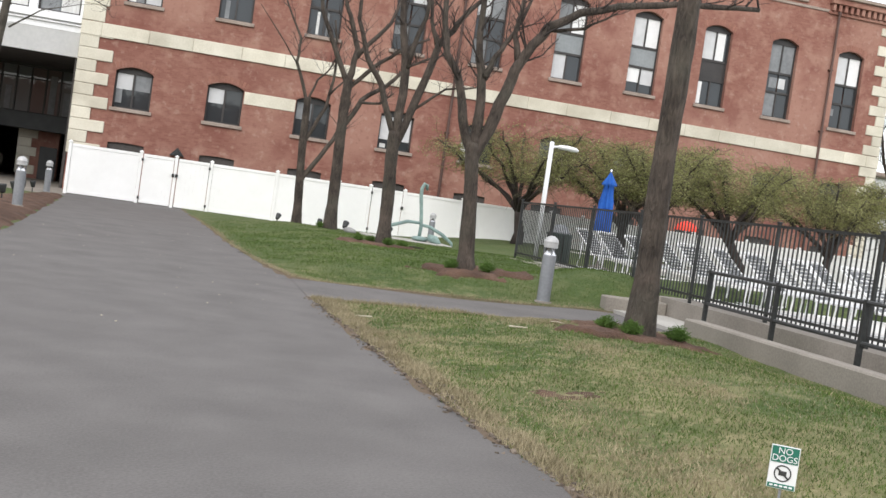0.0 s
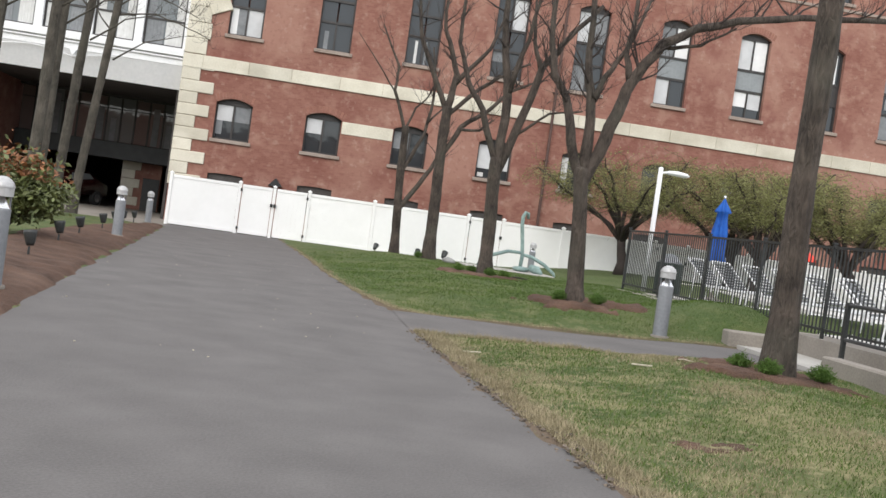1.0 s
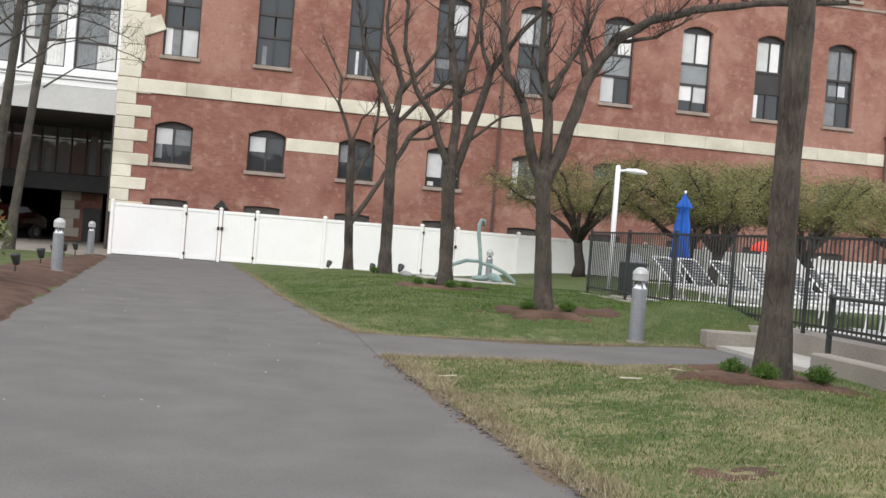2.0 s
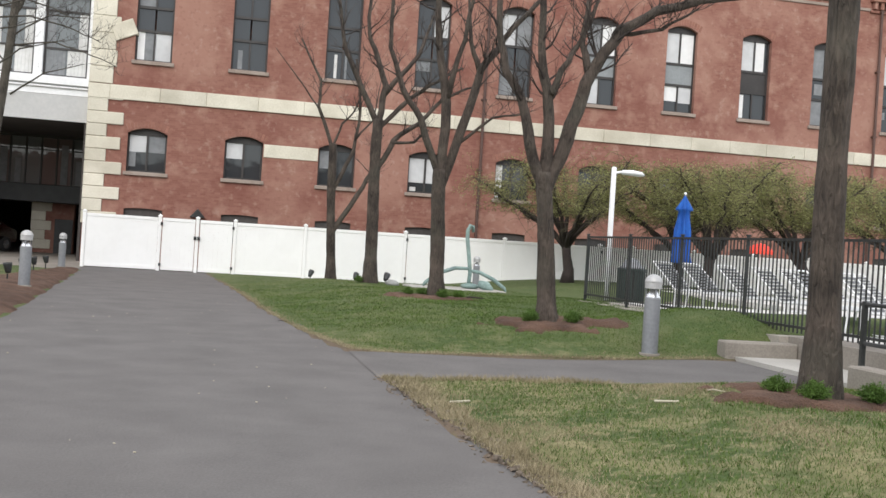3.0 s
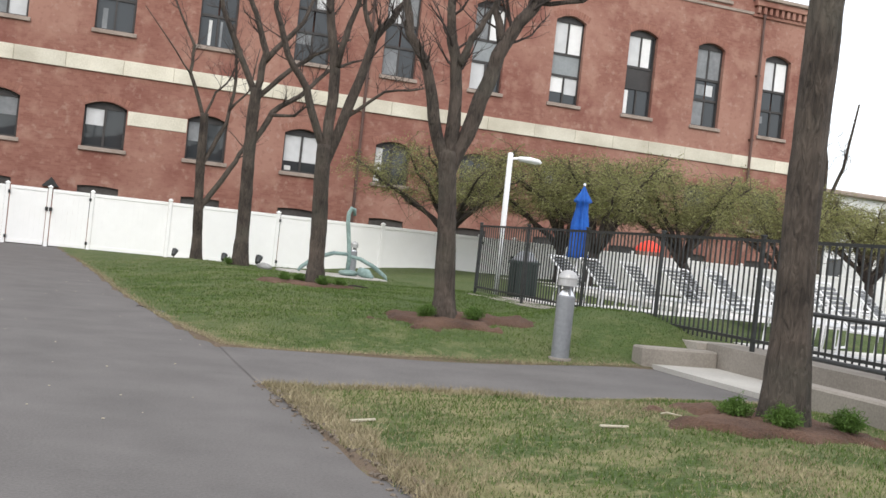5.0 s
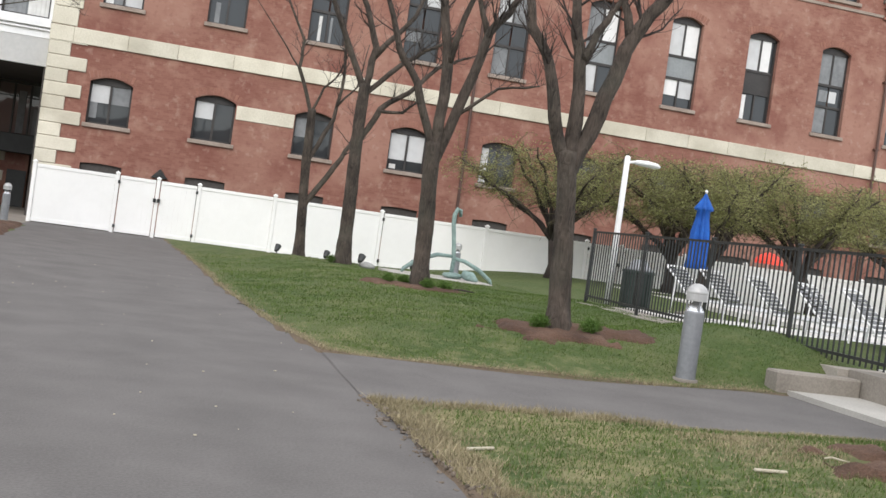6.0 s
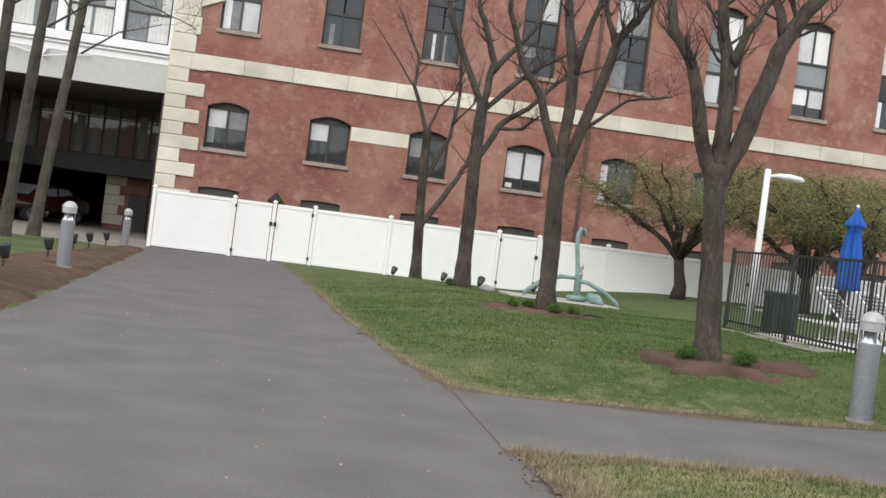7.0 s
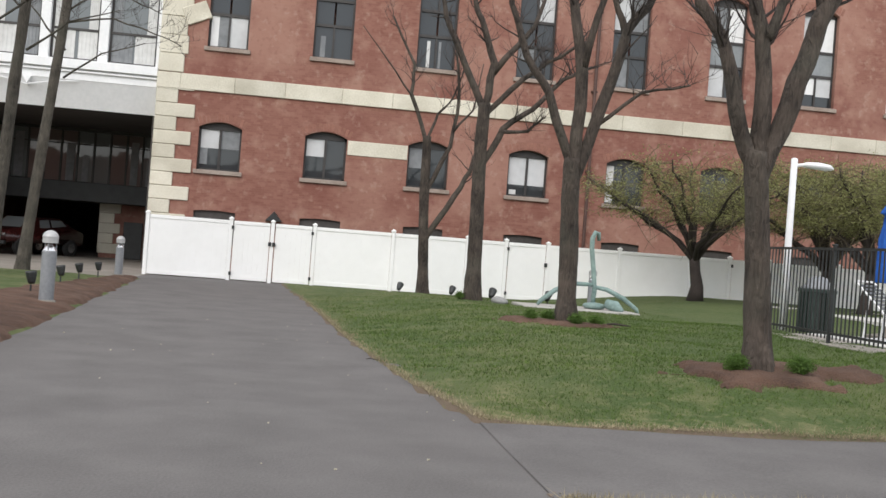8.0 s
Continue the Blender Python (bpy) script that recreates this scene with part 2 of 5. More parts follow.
# ---- mesh helpers ----
def part(name, bm, mat, parent=None, label="", flat=True):
    """Links a bmesh as one mesh object under a thing or a part."""
    me = bpy.data.meshes.new(name)
    bm.to_mesh(me)
    bm.free()
    if not flat:
        me.polygons.foreach_set("use_smooth", [True] * len(me.polygons))
    for one in (mat if isinstance(mat, (list, tuple)) else [mat]):
        me.materials.append(one)
    ob = new(name, me)
    ob.parent = parent
    if label:
        tagged(ob, label=label)
    return ob


def thing(name, place, label, category, group="", kind="", turn=0):
    ob = new(name)
    ob.empty_display_size = 0.2
    ob.matrix_basis = pose(*place, 0, 0, turn)
    return tagged(ob, label, category, group, kind)


def box(bm, x0, x1, y0, y1, z0, z1, m=None):
    vs = [Vector((x, y, z)) for z in (z0, z1) for y in (y0, y1) for x in (x0, x1)]
    vs = [bm.verts.new(m @ v if m else v) for v in vs]
    for f in ((0, 2, 3, 1), (4, 5, 7, 6), (0, 1, 5, 4), (2, 6, 7, 3), (0, 4, 6, 2), (1, 3, 7, 5)):
        bm.faces.new([vs[i] for i in f])
    return vs


def boxes(*rows, bevel=0.0):
    bm = bmesh.new()
    for row in rows:
        box(bm, *row)
    if bevel:
        bmesh.ops.bevel(bm, geom=bm.edges[:], offset=bevel, segments=1, affect="EDGES")
    return bm


def tube(bm, points, radii, sides=8, rough=0.0, rng=None):
    """A tapered, capped tube along points."""
    rings, points = [], [Vector(p) for p in points]
    side = None
    for i, p in enumerate(points):
        d = (points[min(i + 1, len(points) - 1)] - points[max(i - 1, 0)]).normalized()
        if side is None:
            side = d.orthogonal().normalized()
        side = (side - d * side.dot(d)).normalized()
        up = d.cross(side)
        ring = []
        for k in range(sides):
            a = 2 * math.pi * k / sides
            r = radii[i] * (1 + (rng.uniform(-rough, rough) if rng else 0))
            ring.append(bm.verts.new(p + (side * math.cos(a) + up * math.sin(a)) * r))
        rings.append(ring)
    for a, b in zip(rings, rings[1:]):
        for k in range(sides):
            bm.faces.new((a[k], a[(k + 1) % sides], b[(k + 1) % sides], b[k]))
    bm.faces.new(rings[0][::-1])
    bm.faces.new(rings[-1])


def lathe(bm, profile, sides=20, m=None):
    """A turned solid from (radius, height) pairs."""
    rings = []
    for r, z in profile:
        ring = [Vector((r * math.cos(2 * math.pi * k / sides), r * math.sin(2 * math.pi * k / sides), z)) for k in range(sides)]
        rings.append([bm.verts.new(m @ v if m else v) for v in ring])
    for a, b in zip(rings, rings[1:]):
        for k in range(sides):
            bm.faces.new((a[k], a[(k + 1) % sides], b[(k + 1) % sides], b[k]))
    bm.faces.new(rings[0][::-1])
    bm.faces.new(rings[-1])


# ---- lie of the land ----
RIGHT_EDGE = [(-60, 3.6), (-9, 3.35), (-4.4, 3.14), (-2.5, 2.93), (-0.5, 2.80), (3.4, 2.63), (5.7, 2.62), (7.4, 2.32), (12, 1.88), (22.6, 1.26), (24.9, 1.04), (29.5, 0.75), (34, 0.6)]
LEFT_EDGE = [(-60, 0.4), (-4, -0.75), (0.6, -1.03), (7.5, -1.52), (13.5, -1.9), (25, -2.75), (29.5, -3.1), (34, -3.4)]


def along(table, y):
    return float(np.interp(y, [r[0] for r in table], [r[1] for r in table]))


def branch_near(x):
    return 3.50 - (x - 2.65) * 0.02


def branch_far(x):
    return 5.70 - (x - 2.65) * 0.015


def path_z(y):
    return -0.09 * smooth((y - 12) / 16)


def branch_rise(x):
    return 0.08 * smooth((x - 5) / 2.5)


def on_path(x, y):
    """How far inside the paved ground a place lies, in metres (negative: outside)."""
    main = min(x - along(LEFT_EDGE, y), along(RIGHT_EDGE, y) - x, 60.0)
    if y > 26:
        main = max(main, min(along(RIGHT_EDGE, y) - x, y - 26.5))
    side = min(x - 1.0, y - branch_near(x), branch_far(x) - y, 9.0 - x)
    return max(main, side)


def land_z(x, y):
    z = path_z(y)
    if x > 0:
        e = along(RIGHT_EDGE, y)
        rise = smooth((x - e) / 3.0)
        if y > 4.6:
            fall = 1 - smooth((y - 21) / 8) * (1 - smooth((x - 7) / 6))
            z += 0.28 * rise * smooth((y - branch_far(x) + 0.2) / 2.2) * fall
            z += 0.2 * smooth((x - 8) / 6) * smooth((y - 16) / 8)
            z += 0.13 * smooth((x - 7.2) / 0.8) * smooth((y - 5.95) / 0.35) * (1 - smooth((y - 7.5) / 3))
            z += 0.10 * smooth((x - 6.6) / 1.5) * smooth((y - 5.75) / 0.9) * (1 - smooth((y - 14) / 3))
        else:
            z += 0.20 * rise * smooth((branch_near(x) + 0.2 - y) / 1.8) * (1 - 0.6 * smooth((x - 6.3) / 0.9))
        z += branch_rise(x) * smooth((y - 1) / 2) * (1 - smooth((y - 8) / 2))
    else:
        z += 0.10 * smooth((along(LEFT_EDGE, y) - x) / 1.2) * (1 - smooth((y - 22) / 6))
    return z


def sheet_z(x, y):
    """Height of the ground sheet: under the paving it dips, beside it it stands a little proud."""
    inside = on_path(x, y) + 0.05 * (noise.noise(Vector((x * 2.1, y * 2.1, 0))))
    w = smooth((inside + 0.05) / 0.10)
    rough = 0.018 * noise.noise(Vector((x * 3, y * 3, 4))) + 0.03 * noise.noise(Vector((x * 0.7, y * 0.7, 9)))
    return (land_z(x, y) + 0.02 + rough) * (1 - w) + (path_z(y) - 0.06 + (branch_rise(x) if 2 < y < 8 else 0)) * w


# ---- ground, paths and beds ----
def axis(stops):
    out = []
    for (a, b, step) in stops:
        k = max(1, round((b - a) / step))
        out += [a + (b - a) * i / k for i in range(k)]
    return out + [stops[-1][1]]


def ground_sheet():
    xs = axis([(-600, -100, 250), (-100, -20, 20), (-20, -6, 1.0), (-6, -2, 0.3), (-2, 8.6, 0.13), (8.6, 20, 0.6), (20, 60, 8), (60, 600, 180)])
    ys = axis([(-600, -60, 180), (-60, -10, 6), (-10, 12, 0.13), (12, 31, 0.25), (31, 60, 6), (60, 700, 160)])
    verts, worn, dryness = [], [], []
    for y in ys:
        for x in xs:
            verts.append((x, y, sheet_z(x, y) if -20 < x < 20 and -60 < y < 34 else -0.12))
            d = -on_path(x, y)
            w = 0.0
            if x > 0.3 and d > -0.1:
                width = (0.30 + 0.2 * noise.noise(Vector((x, y * 0.9, 2)))) * (1.5 if y < 3 else 0.8)
                w = max(0.0, 1 - max(0.0, d) / max(0.1, width)) * 0.9
                if y < branch_near(x):
                    w += 0.22 * max(0.0, noise.noise(Vector((x * 0.8, y * 0.8, 7))))
            worn.append(w)
            dryness.append((1.0 if y < 4 else 1.0 - 0.70 * smooth((y - 4) / 4)) * (1 - 0.5 * smooth((x - 4.6) / 1.8)))
    nx = len(xs)
    faces = [(j * nx + i, j * nx + i + 1, (j + 1) * nx + i + 1, (j + 1) * nx + i) for j in range(len(ys) - 1) for i in range(nx - 1)]
    me = bpy.data.meshes.new("ground")
    me.from_pydata(verts, [], faces)
    layer = me.attributes.new("worn", "FLOAT", "POINT")
    layer.data.foreach_set("value", worn)
    layer = me.attributes.new("dryness", "FLOAT", "POINT")
    layer.data.foreach_set("value", dryness)
    me.polygons.foreach_set("use_smooth", [True] * len(me.polygons))
    me.materials.append(LAWN)
    return tagged(new("ground", me), "spring lawn, green with straw-coloured worn patches", "lawn", kind="structure")


ground_sheet()


def strip(name, label, left, right, rows, mat, lift=0.0):
    bm = bmesh.new()
    last = None
    for r in rows:
        line = []
        a, b = left(r), right(r)
        for k in range(9):
            x, y = a[0] + (b[0] - a[0]) * k / 8, a[1] + (b[1] - a[1]) * k / 8
            line.append(bm.verts.new((x, y, path_z(y) + lift + (branch_rise(x) if lift else 0) + 0.006 * noise.noise(Vector((x, y, 0))))))
        if last:
            for k in range(8):
                bm.faces.new((last[k], last[k + 1], line[k + 1], line[k]))
        last = line
    return tagged(part(name, bm, mat, flat=False), label, "path", kind="structure")


road_rows = [-60, -30, -15] + [-12 + 0.8 * i for i in range(58)]
strip("road", "worn grey asphalt drive with a ragged grass edge", lambda y: (along(LEFT_EDGE, y) - 0.25, y), lambda y: (along(RIGHT_EDGE, y) + 0.25, y), road_rows, ASPHALT)
strip("pavement", "narrow grey asphalt footpath branching across the lawn", lambda x: (x, branch_near(x) - 0.2), lambda x: (x, branch_far(x) + 0.2), [2.66 + 0.33 * i for i in range(16)], ASPHALT, 0.006)

# the passage floor under the bridge block
bm = boxes((-40, -3.12, 25.0, 70, -0.4, -0.085))
tagged(part("passage_floor", bm, CONCRETE), "grey paved floor running into the covered passage", "pavement", kind="structure")


def bed_sheet(name, label, inside, x0, x1, y0, y1, step, lift):
    """A loose mulch bed that lies on the land wherever inside() holds."""
    bm, grid = bmesh.new(), {}
    nx, ny = int((x1 - x0) / step), int((y1 - y0) / step)
    for j in range(ny + 1):
        for i in range(nx + 1):
            x, y = x0 + i * step, y0 + j * step
            d = inside(x, y)
            if d > -0.25:
                z = sheet_z(x, y) + lift * smooth((d + 0.1) / 0.3) - 0.06 * smooth(-d / 0.2) + 0.02 * noise.noise(Vector((x * 9, y * 9, 1)))
                grid[i, j] = bm.verts.new((x, y, z))
    for (i, j), v in list(grid.items()):
        q = [grid.get(k) for k in ((i, j), (i + 1, j), (i + 1, j + 1), (i, j + 1))]
        if all(q):
            bm.faces.new(q)
    return tagged(part(name, bm, MULCH, flat=False), label, "mulch bed", kind="structure")


bed_sheet("mulch_bed", "brown bark mulch bed beside the drive", lambda x, y: min(along(LEFT_EDGE, y) - x, x - along(LEFT_EDGE, y) + (1.55 if y < 12 else max(0.7, 1.55 - 0.08 * (y - 12))), 27.3 - y, y + 14) + 0.15 * noise.noise(Vector((x * 1.5, y * 1.5, 3))), -6, -0.4, -14, 28, 0.14, 0.05)

bed_sheet("bare_soil", "small bare dip of dark soil in the grass", lambda x, y: 0.3 - 0.45 * math.hypot((x - 3.97) / 0.40, (y + 1.97) / 0.24) + 0.25 * noise.noise(Vector((x * 5, y * 5, 9))), 3.2, 4.8, -2.7, -1.2, 0.03, 0.004)

TREES = [(6.05, 1.44), (5.68, 7.66), (5.32, 13.6), (4.92, 19.9), (4.55, 25.6)]
for tx, ty in TREES[:3]:
    bed_sheet("mulch_ring", "ragged ring of bark mulch round a tree", lambda x, y: 0.85 - math.hypot((x - tx + 0.05) / 1.02, (y - ty + 0.05) / 0.68) + 0.5 * noise.noise(Vector((x * 2.2, y * 2.2, tx))) + 0.25 * noise.noise(Vector((x * 7, y * 7, tx))), tx - 2, tx + 2, ty - 1.6, ty + 1.6, 0.06, 0.05)


# ---- the brick building ----
FACE = 33.88
LOWER = [-2.38, 1.15, 4.68, 8.20, 11.72, 15.2, 18.66, 22.08, 25.42, 28.8]
UPPER = [-2.32, 1.18, 4.72, 8.22, 11.62, 15.22, 18.68, 22.06, 25.38, 28.8]
W_LOW, W_UP = 1.42, 1.34
TOP = 17.0


def arch_points(x0, x1, z, rise, k=8):
    return [(x0 + (x1 - x0) * i / k, z + rise * (1 - (2 * i / k - 1) ** 2)) for i in range(k + 1)]


def wall_cell(bm, x0, x1, z0, z1, opening):
    """A stretch of wall with one arched opening: front faces and the reveals."""
    def face(points, y=0.0):
        return bm.faces.new([bm.verts.new((x, FACE + y, z)) for x, z in points])
    if not opening:
        face([(x0, z0), (x1, z0), (x1, z1), (x0, z1)])
        return
    a, b, s, t, rise = opening
    face([(x0, z0), (x1, z0), (x1, s), (x0, s)])
    face([(x0, s), (a, s), (a, t), (x0, t)])
    face([(b, s), (x1, s), (x1, t), (b, t)])
    arc = arch_points(a, b, t, rise)
    face([(x0, t), (a, t), (a, z1), (x0, z1)])
    face([(b, t), (x1, t), (x1, z1), (b, z1)])
    for p, q in zip(arc, arc[1:]):
        face([p, q, (q[0], z1), (p[0], z1)])
    loop = [(a, s), (b, s), (b, t)] + arc[::-1][1:-1] + [(a, t)]
    for p, q in zip(loop, loop[1:] + loop[:1]):
        bm.faces.new([bm.verts.new(v) for v in ((p[0], FACE, p[1]), (p[0], FACE + 0.32, p[1]), (q[0], FACE + 0.32, q[1]), (q[0], FACE, q[1]))])


def facade():
    bm = bmesh.new()
    cuts = [-3.8] + [(LOWER[i] + W_LOW + LOWER[i + 1]) / 2 for i in range(len(LOWER) - 1)] + [31.6]
    for i, (x0, x1) in enumerate(zip(cuts, cuts[1:])):
        lo, up = LOWER[i], UPPER[i]
        wall_cell(bm, x0, x1, -0.2, 2.45, (lo + 0.02, lo + W_LOW - 0.02, 0.9, 1.98, 0.04))
        wall_cell(bm, x0, x1, 2.45, 6.27, (lo, lo + W_LOW, 3.36, 4.80, 0.19))
        wall_cell(bm, x0, x1, 6.27, 12.3, (up, up + W_UP, 7.48, 10.85, 0.22))
        wall_cell(bm, x0, x1, 12.3, 13.2 if i == 9 else TOP, None if i == 9 else (up, up + W_UP, 13.0, 15.6, 0.2))
    # ends, back and top close the block
    for pts in (((-3.8, FACE, -0.2), (-3.8, FACE, TOP), (-3.8, 60, TOP), (-3.8, 60, -0.2)), ((31.6, FACE, -0.2), (31.6, 60, -0.2), (31.6, 60, 13.2), (31.6, FACE, 13.2)),
                ((27.97, FACE, 13.2), (31.6, FACE, 13.2), (31.6, 60, 13.2), (27.97, 60, 13.2)), ((27.97, FACE, 13.2), (27.97, 60, 13.2), (27.97, 60, TOP), (27.97, FACE, TOP)),
                ((-3.8, FACE, TOP), (27.97, FACE, TOP), (27.97, 60, TOP), (-3.8, 60, TOP)), ((-3.8, 60, -0.2), (-3.8, 60, TOP), (31.6, 60, TOP), (31.6, 60, -0.2)),
                ((-3.8, FACE + 0.6, -0.2), (31.6, FACE + 0.6, -0.2), (31.6, FACE + 0.6, 13.2), (-3.8, FACE + 0.6, 13.2))):
        bm.faces.new([bm.verts.new(p) for p in pts])
    return part("wall", bm, BRICK, building, "weathered red brick wall")


building = thing("brick_building", (0, 0, 0), "long weathered red brick mill building with pale stone bands and quoins", "building")
facade()

rng = random.Random(4)


def stone_course(x0, x1, z0, z1, proud, length):
    x = x0
    while x < x1 - 0.05:
        w = min(length * rng.uniform(0.8, 1.2), x1 - x)
        if x1 - x - w < 0.4:
            w = x1 - x
        part("stone_block", boxes((x + 0.004, x + w - 0.004, FACE - proud, FACE + 0.05, z0, z1), bevel=0.012), STONE, building)
        x += w


stone_course(-3.1, 31.0, 5.98, 6.50, 0.07, 2.0)
stone_course(2.60, 4.66, 4.27, 4.76, 0.025, 2.2)


def quoins(x_edge, way, z0, z1, short, long, step=0.46):
    z, k = z0, 0
    while z < z1:
        w = long if k % 2 == 0 else short
        a, b = sorted((x_edge - way * 0.05, x_edge + way * w * rng.uniform(0.95, 1.05)))
        part("quoin", boxes((a, b, FACE - 0.06, FACE + 0.6, z + 0.006, min(z + step, z1) - 0.006), bevel=0.02), STONE, building)
        z, k = z + step, k + 1


quoins(-3.8, 1, 1.35, 5.97, 0.66, 1.22)
quoins(-3.8, 1, 6.52, 12.5, 0.92, 0.78, 0.62)
quoins(31.6, -1, 0.0, 5.97, 0.45, 0.85)
quoins(31.6, -1, 6.52, 12.4, 0.42, 0.85)
part("stone_block", boxes((31.0, 31.66, FACE - 0.07, FACE + 0.6, 5.98, 6.50), bevel=0.012), STONE, building)
part("stone_block", boxes((-3.86, -3.1, FACE - 0.07, FACE + 0.6, 5.98, 6.50), bevel=0.012), STONE, building)
# springer of the old arch beside the bridge block
wedge = boxes((-0.42, 0.42, FACE - 0.08, FACE + 0.3, -0.3, 0.3), bevel=0.02)
bmesh.ops.transform(wedge, matrix=pose(-2.72, 0, 8.55, 0, -24, 0), verts=wedge.verts)
part("stone_block", wedge, STONE, building)
# cornice over the end bay
for row in ((27.9, 31.75, FACE - 0.10, FACE + 0.02, 12.55, 12.68), (27.9, 31.95, FACE - 0.30, FACE + 0.02, 13.0, 13.25), (27.9, 32.05, FACE - 0.42, FACE + 0.4, 13.25, 13.4)):
    part("cornice", boxes(row, bevel=0.02), BRICK if row[5] < 13.3 else SILL, building)
for i in range(13):
    part("dentil", boxes((28.0 + i * 0.3, 28.15 + i * 0.3, FACE - 0.22, FACE + 0.02, 12.7, 13.0)), BRICK, building)
# fine projecting course under the top row
part("string_course", boxes((-2.9, 27.95, FACE - 0.05, FACE + 0.02, 12.62, 12.74), bevel=0.01), SILL, building)


def arch_bricks(x0, x1, z, rise, parent):
    """A ring of upright bricks over a window."""
    n = 14
    bm = bmesh.new()
    for i in range(n):
        t = (i + 0.5) / n
        x = x0 - 0.1 + (x1 - x0 + 0.2) * t
        zz = z + rise * (1 - (2 * t - 1) ** 2)
        box(bm, -0.049, 0.049, FACE - 0.012, FACE + 0.02, 0.015, 0.27, pose(x, 0, zz, 0, 22 * (2 * t - 1), 0))
    tagged(part("arch", bm, BRICK_ARCH, parent), kind="stuff")


BRICK_ARCH = material("arch_brick", (0.215, 0.088, 0.064), (0.30, 0.150, 0.112), 18, 2.5, 0.9, 0.3, vary=0.09, island=True)


def window(x, z0, z1, rise, w, kind, tone, blinds=()):
    """One window of the facade: frame bars, panes, blinds and the stone sill."""
    win = part("window", boxes((x, x + 0.07, FACE + 0.2, FACE + 0.29, z0, z1), (x + w - 0.07, x + w, FACE + 0.2, FACE + 0.29, z0, z1), (x, x + w, FACE + 0.2, FACE + 0.29, z0, z0 + 0.07)), FRAME_DARK, building)
    head = bmesh.new()
    arc = arch_points(x, x + w, z1, rise)
    for p, q in zip(arc, arc[1:]):
        vs = [head.verts.new(v) for v in ((p[0], FACE + 0.2, z1 - 0.07), (q[0], FACE + 0.2, z1 - 0.07), (q[0], FACE + 0.2, q[1]), (p[0], FACE + 0.2, p[1]))]
        head.faces.new(vs)
    part("head", head, FRAME_DARK, win)
    part("sill", boxes((x - 0.09, x + w + 0.09, FACE - 0.09, FACE + 0.2, z0 - 0.14, z0), bevel=0.012), SILL, win)
    mid = x + w / 2
    if kind == "low":
        part("mullion", boxes((mid - 0.04, mid + 0.04, FACE + 0.19, FACE + 0.28, z0 + 0.07, z1)), FRAME_DARK, win)
        bars = [(z0 + 0.07, z1)]
    else:
        h = z1 - z0
        cuts = [z0 + 0.07, z0 + 0.34 * h, z0 + 0.60 * h, z1]
        for c in cuts[1:3]:
            part("transom", boxes((x + 0.07, x + w - 0.07, FACE + 0.185, FACE + 0.29, c - 0.05, c + 0.05)), FRAME_DARK, win)
        part("mullion", boxes((mid - 0.035, mid + 0.035, FACE + 0.19, FACE + 0.28, z0 + 0.07, cuts[1] - 0.05)), FRAME_DARK, win)
        part("mullion", boxes((mid - 0.035, mid + 0.035, FACE + 0.19, FACE + 0.28, cuts[2] + 0.05, z1)), FRAME_DARK, win)
        if tone in (1, 2):
            part("spandrel", boxes((x + 0.07, x + w - 0.07, FACE + 0.22, FACE + 0.26, cuts[1] + 0.05, cuts[2] - 0.05)), PANEL if tone == 1 else FRAME_DARK, win)
        bars = [(cuts[0], cuts[1] - 0.05), (cuts[2] + 0.05, z1)] + ([] if tone in (1, 2) else [(cuts[1] + 0.05, cuts[2] - 0.05)])
    for row, (a, b) in enumerate(bars):
        for side in (0, 1):
            p0, p1 = (x + 0.07, mid - 0.035) if side == 0 else (mid + 0.035, x + w - 0.07)
            pane = bmesh.new()
            tilt = rng.uniform(-0.004, 0.004)
            pane.faces.new([pane.verts.new(v) for v in ((p0, FACE + 0.245, a), (p1, FACE + 0.245 + tilt, a), (p1, FACE + 0.25 + tilt, b), (p0, FACE + 0.25, b))])
            part("pane", pane, GLASS, win)
            for r, sd, f0, f1, g0, g1, cloth in blinds:
                if (r, sd) == (row, side):
                    part("blind", boxes((p0 + (p1 - p0) * f0, p0 + (p1 - p0) * f1, FACE + 0.236, FACE + 0.242, a + (b - a) * g0, a + (b - a) * g1)), cloth, win)
    return win


HAZE = material("grey_sheer", (0.16, 0.17, 0.18), (0.24, 0.25, 0.26), 6, 1.5, 0.7, 0.05)
SNOW = material("bright_blind", (0.70, 0.71, 0.71), (0.78, 0.78, 0.78), 6, 1.5, 0.7, 0.05)
# pane row, side, across from and to, up from and to, cloth
LOW_BLINDS = {0: [(0, 0, 0, 1, 0.5, 1, BLIND), (0, 1, 0, 1, 0.5, 1, HAZE), (0, 0, 0, 0.4, 0.1, 0.5, HAZE)], 1: [(0, 0, 0, 1, 0.52, 1, BLIND)], 2: [(0, 0, 0, 1, 0.45, 1, HAZE)], 3: [(0, 0, 0, 1, 0.25, 1, BLIND), (0, 1, 0, 1, 0.25, 1, BLIND), (0, 0, 0.1, 0.5, 0, 0.12, CURTAIN)], 4: [(0, 0, 0, 0.45, 0, 1, CURTAIN)], 6: [(0, 0, 0, 1, 0.6, 1, HAZE)]}
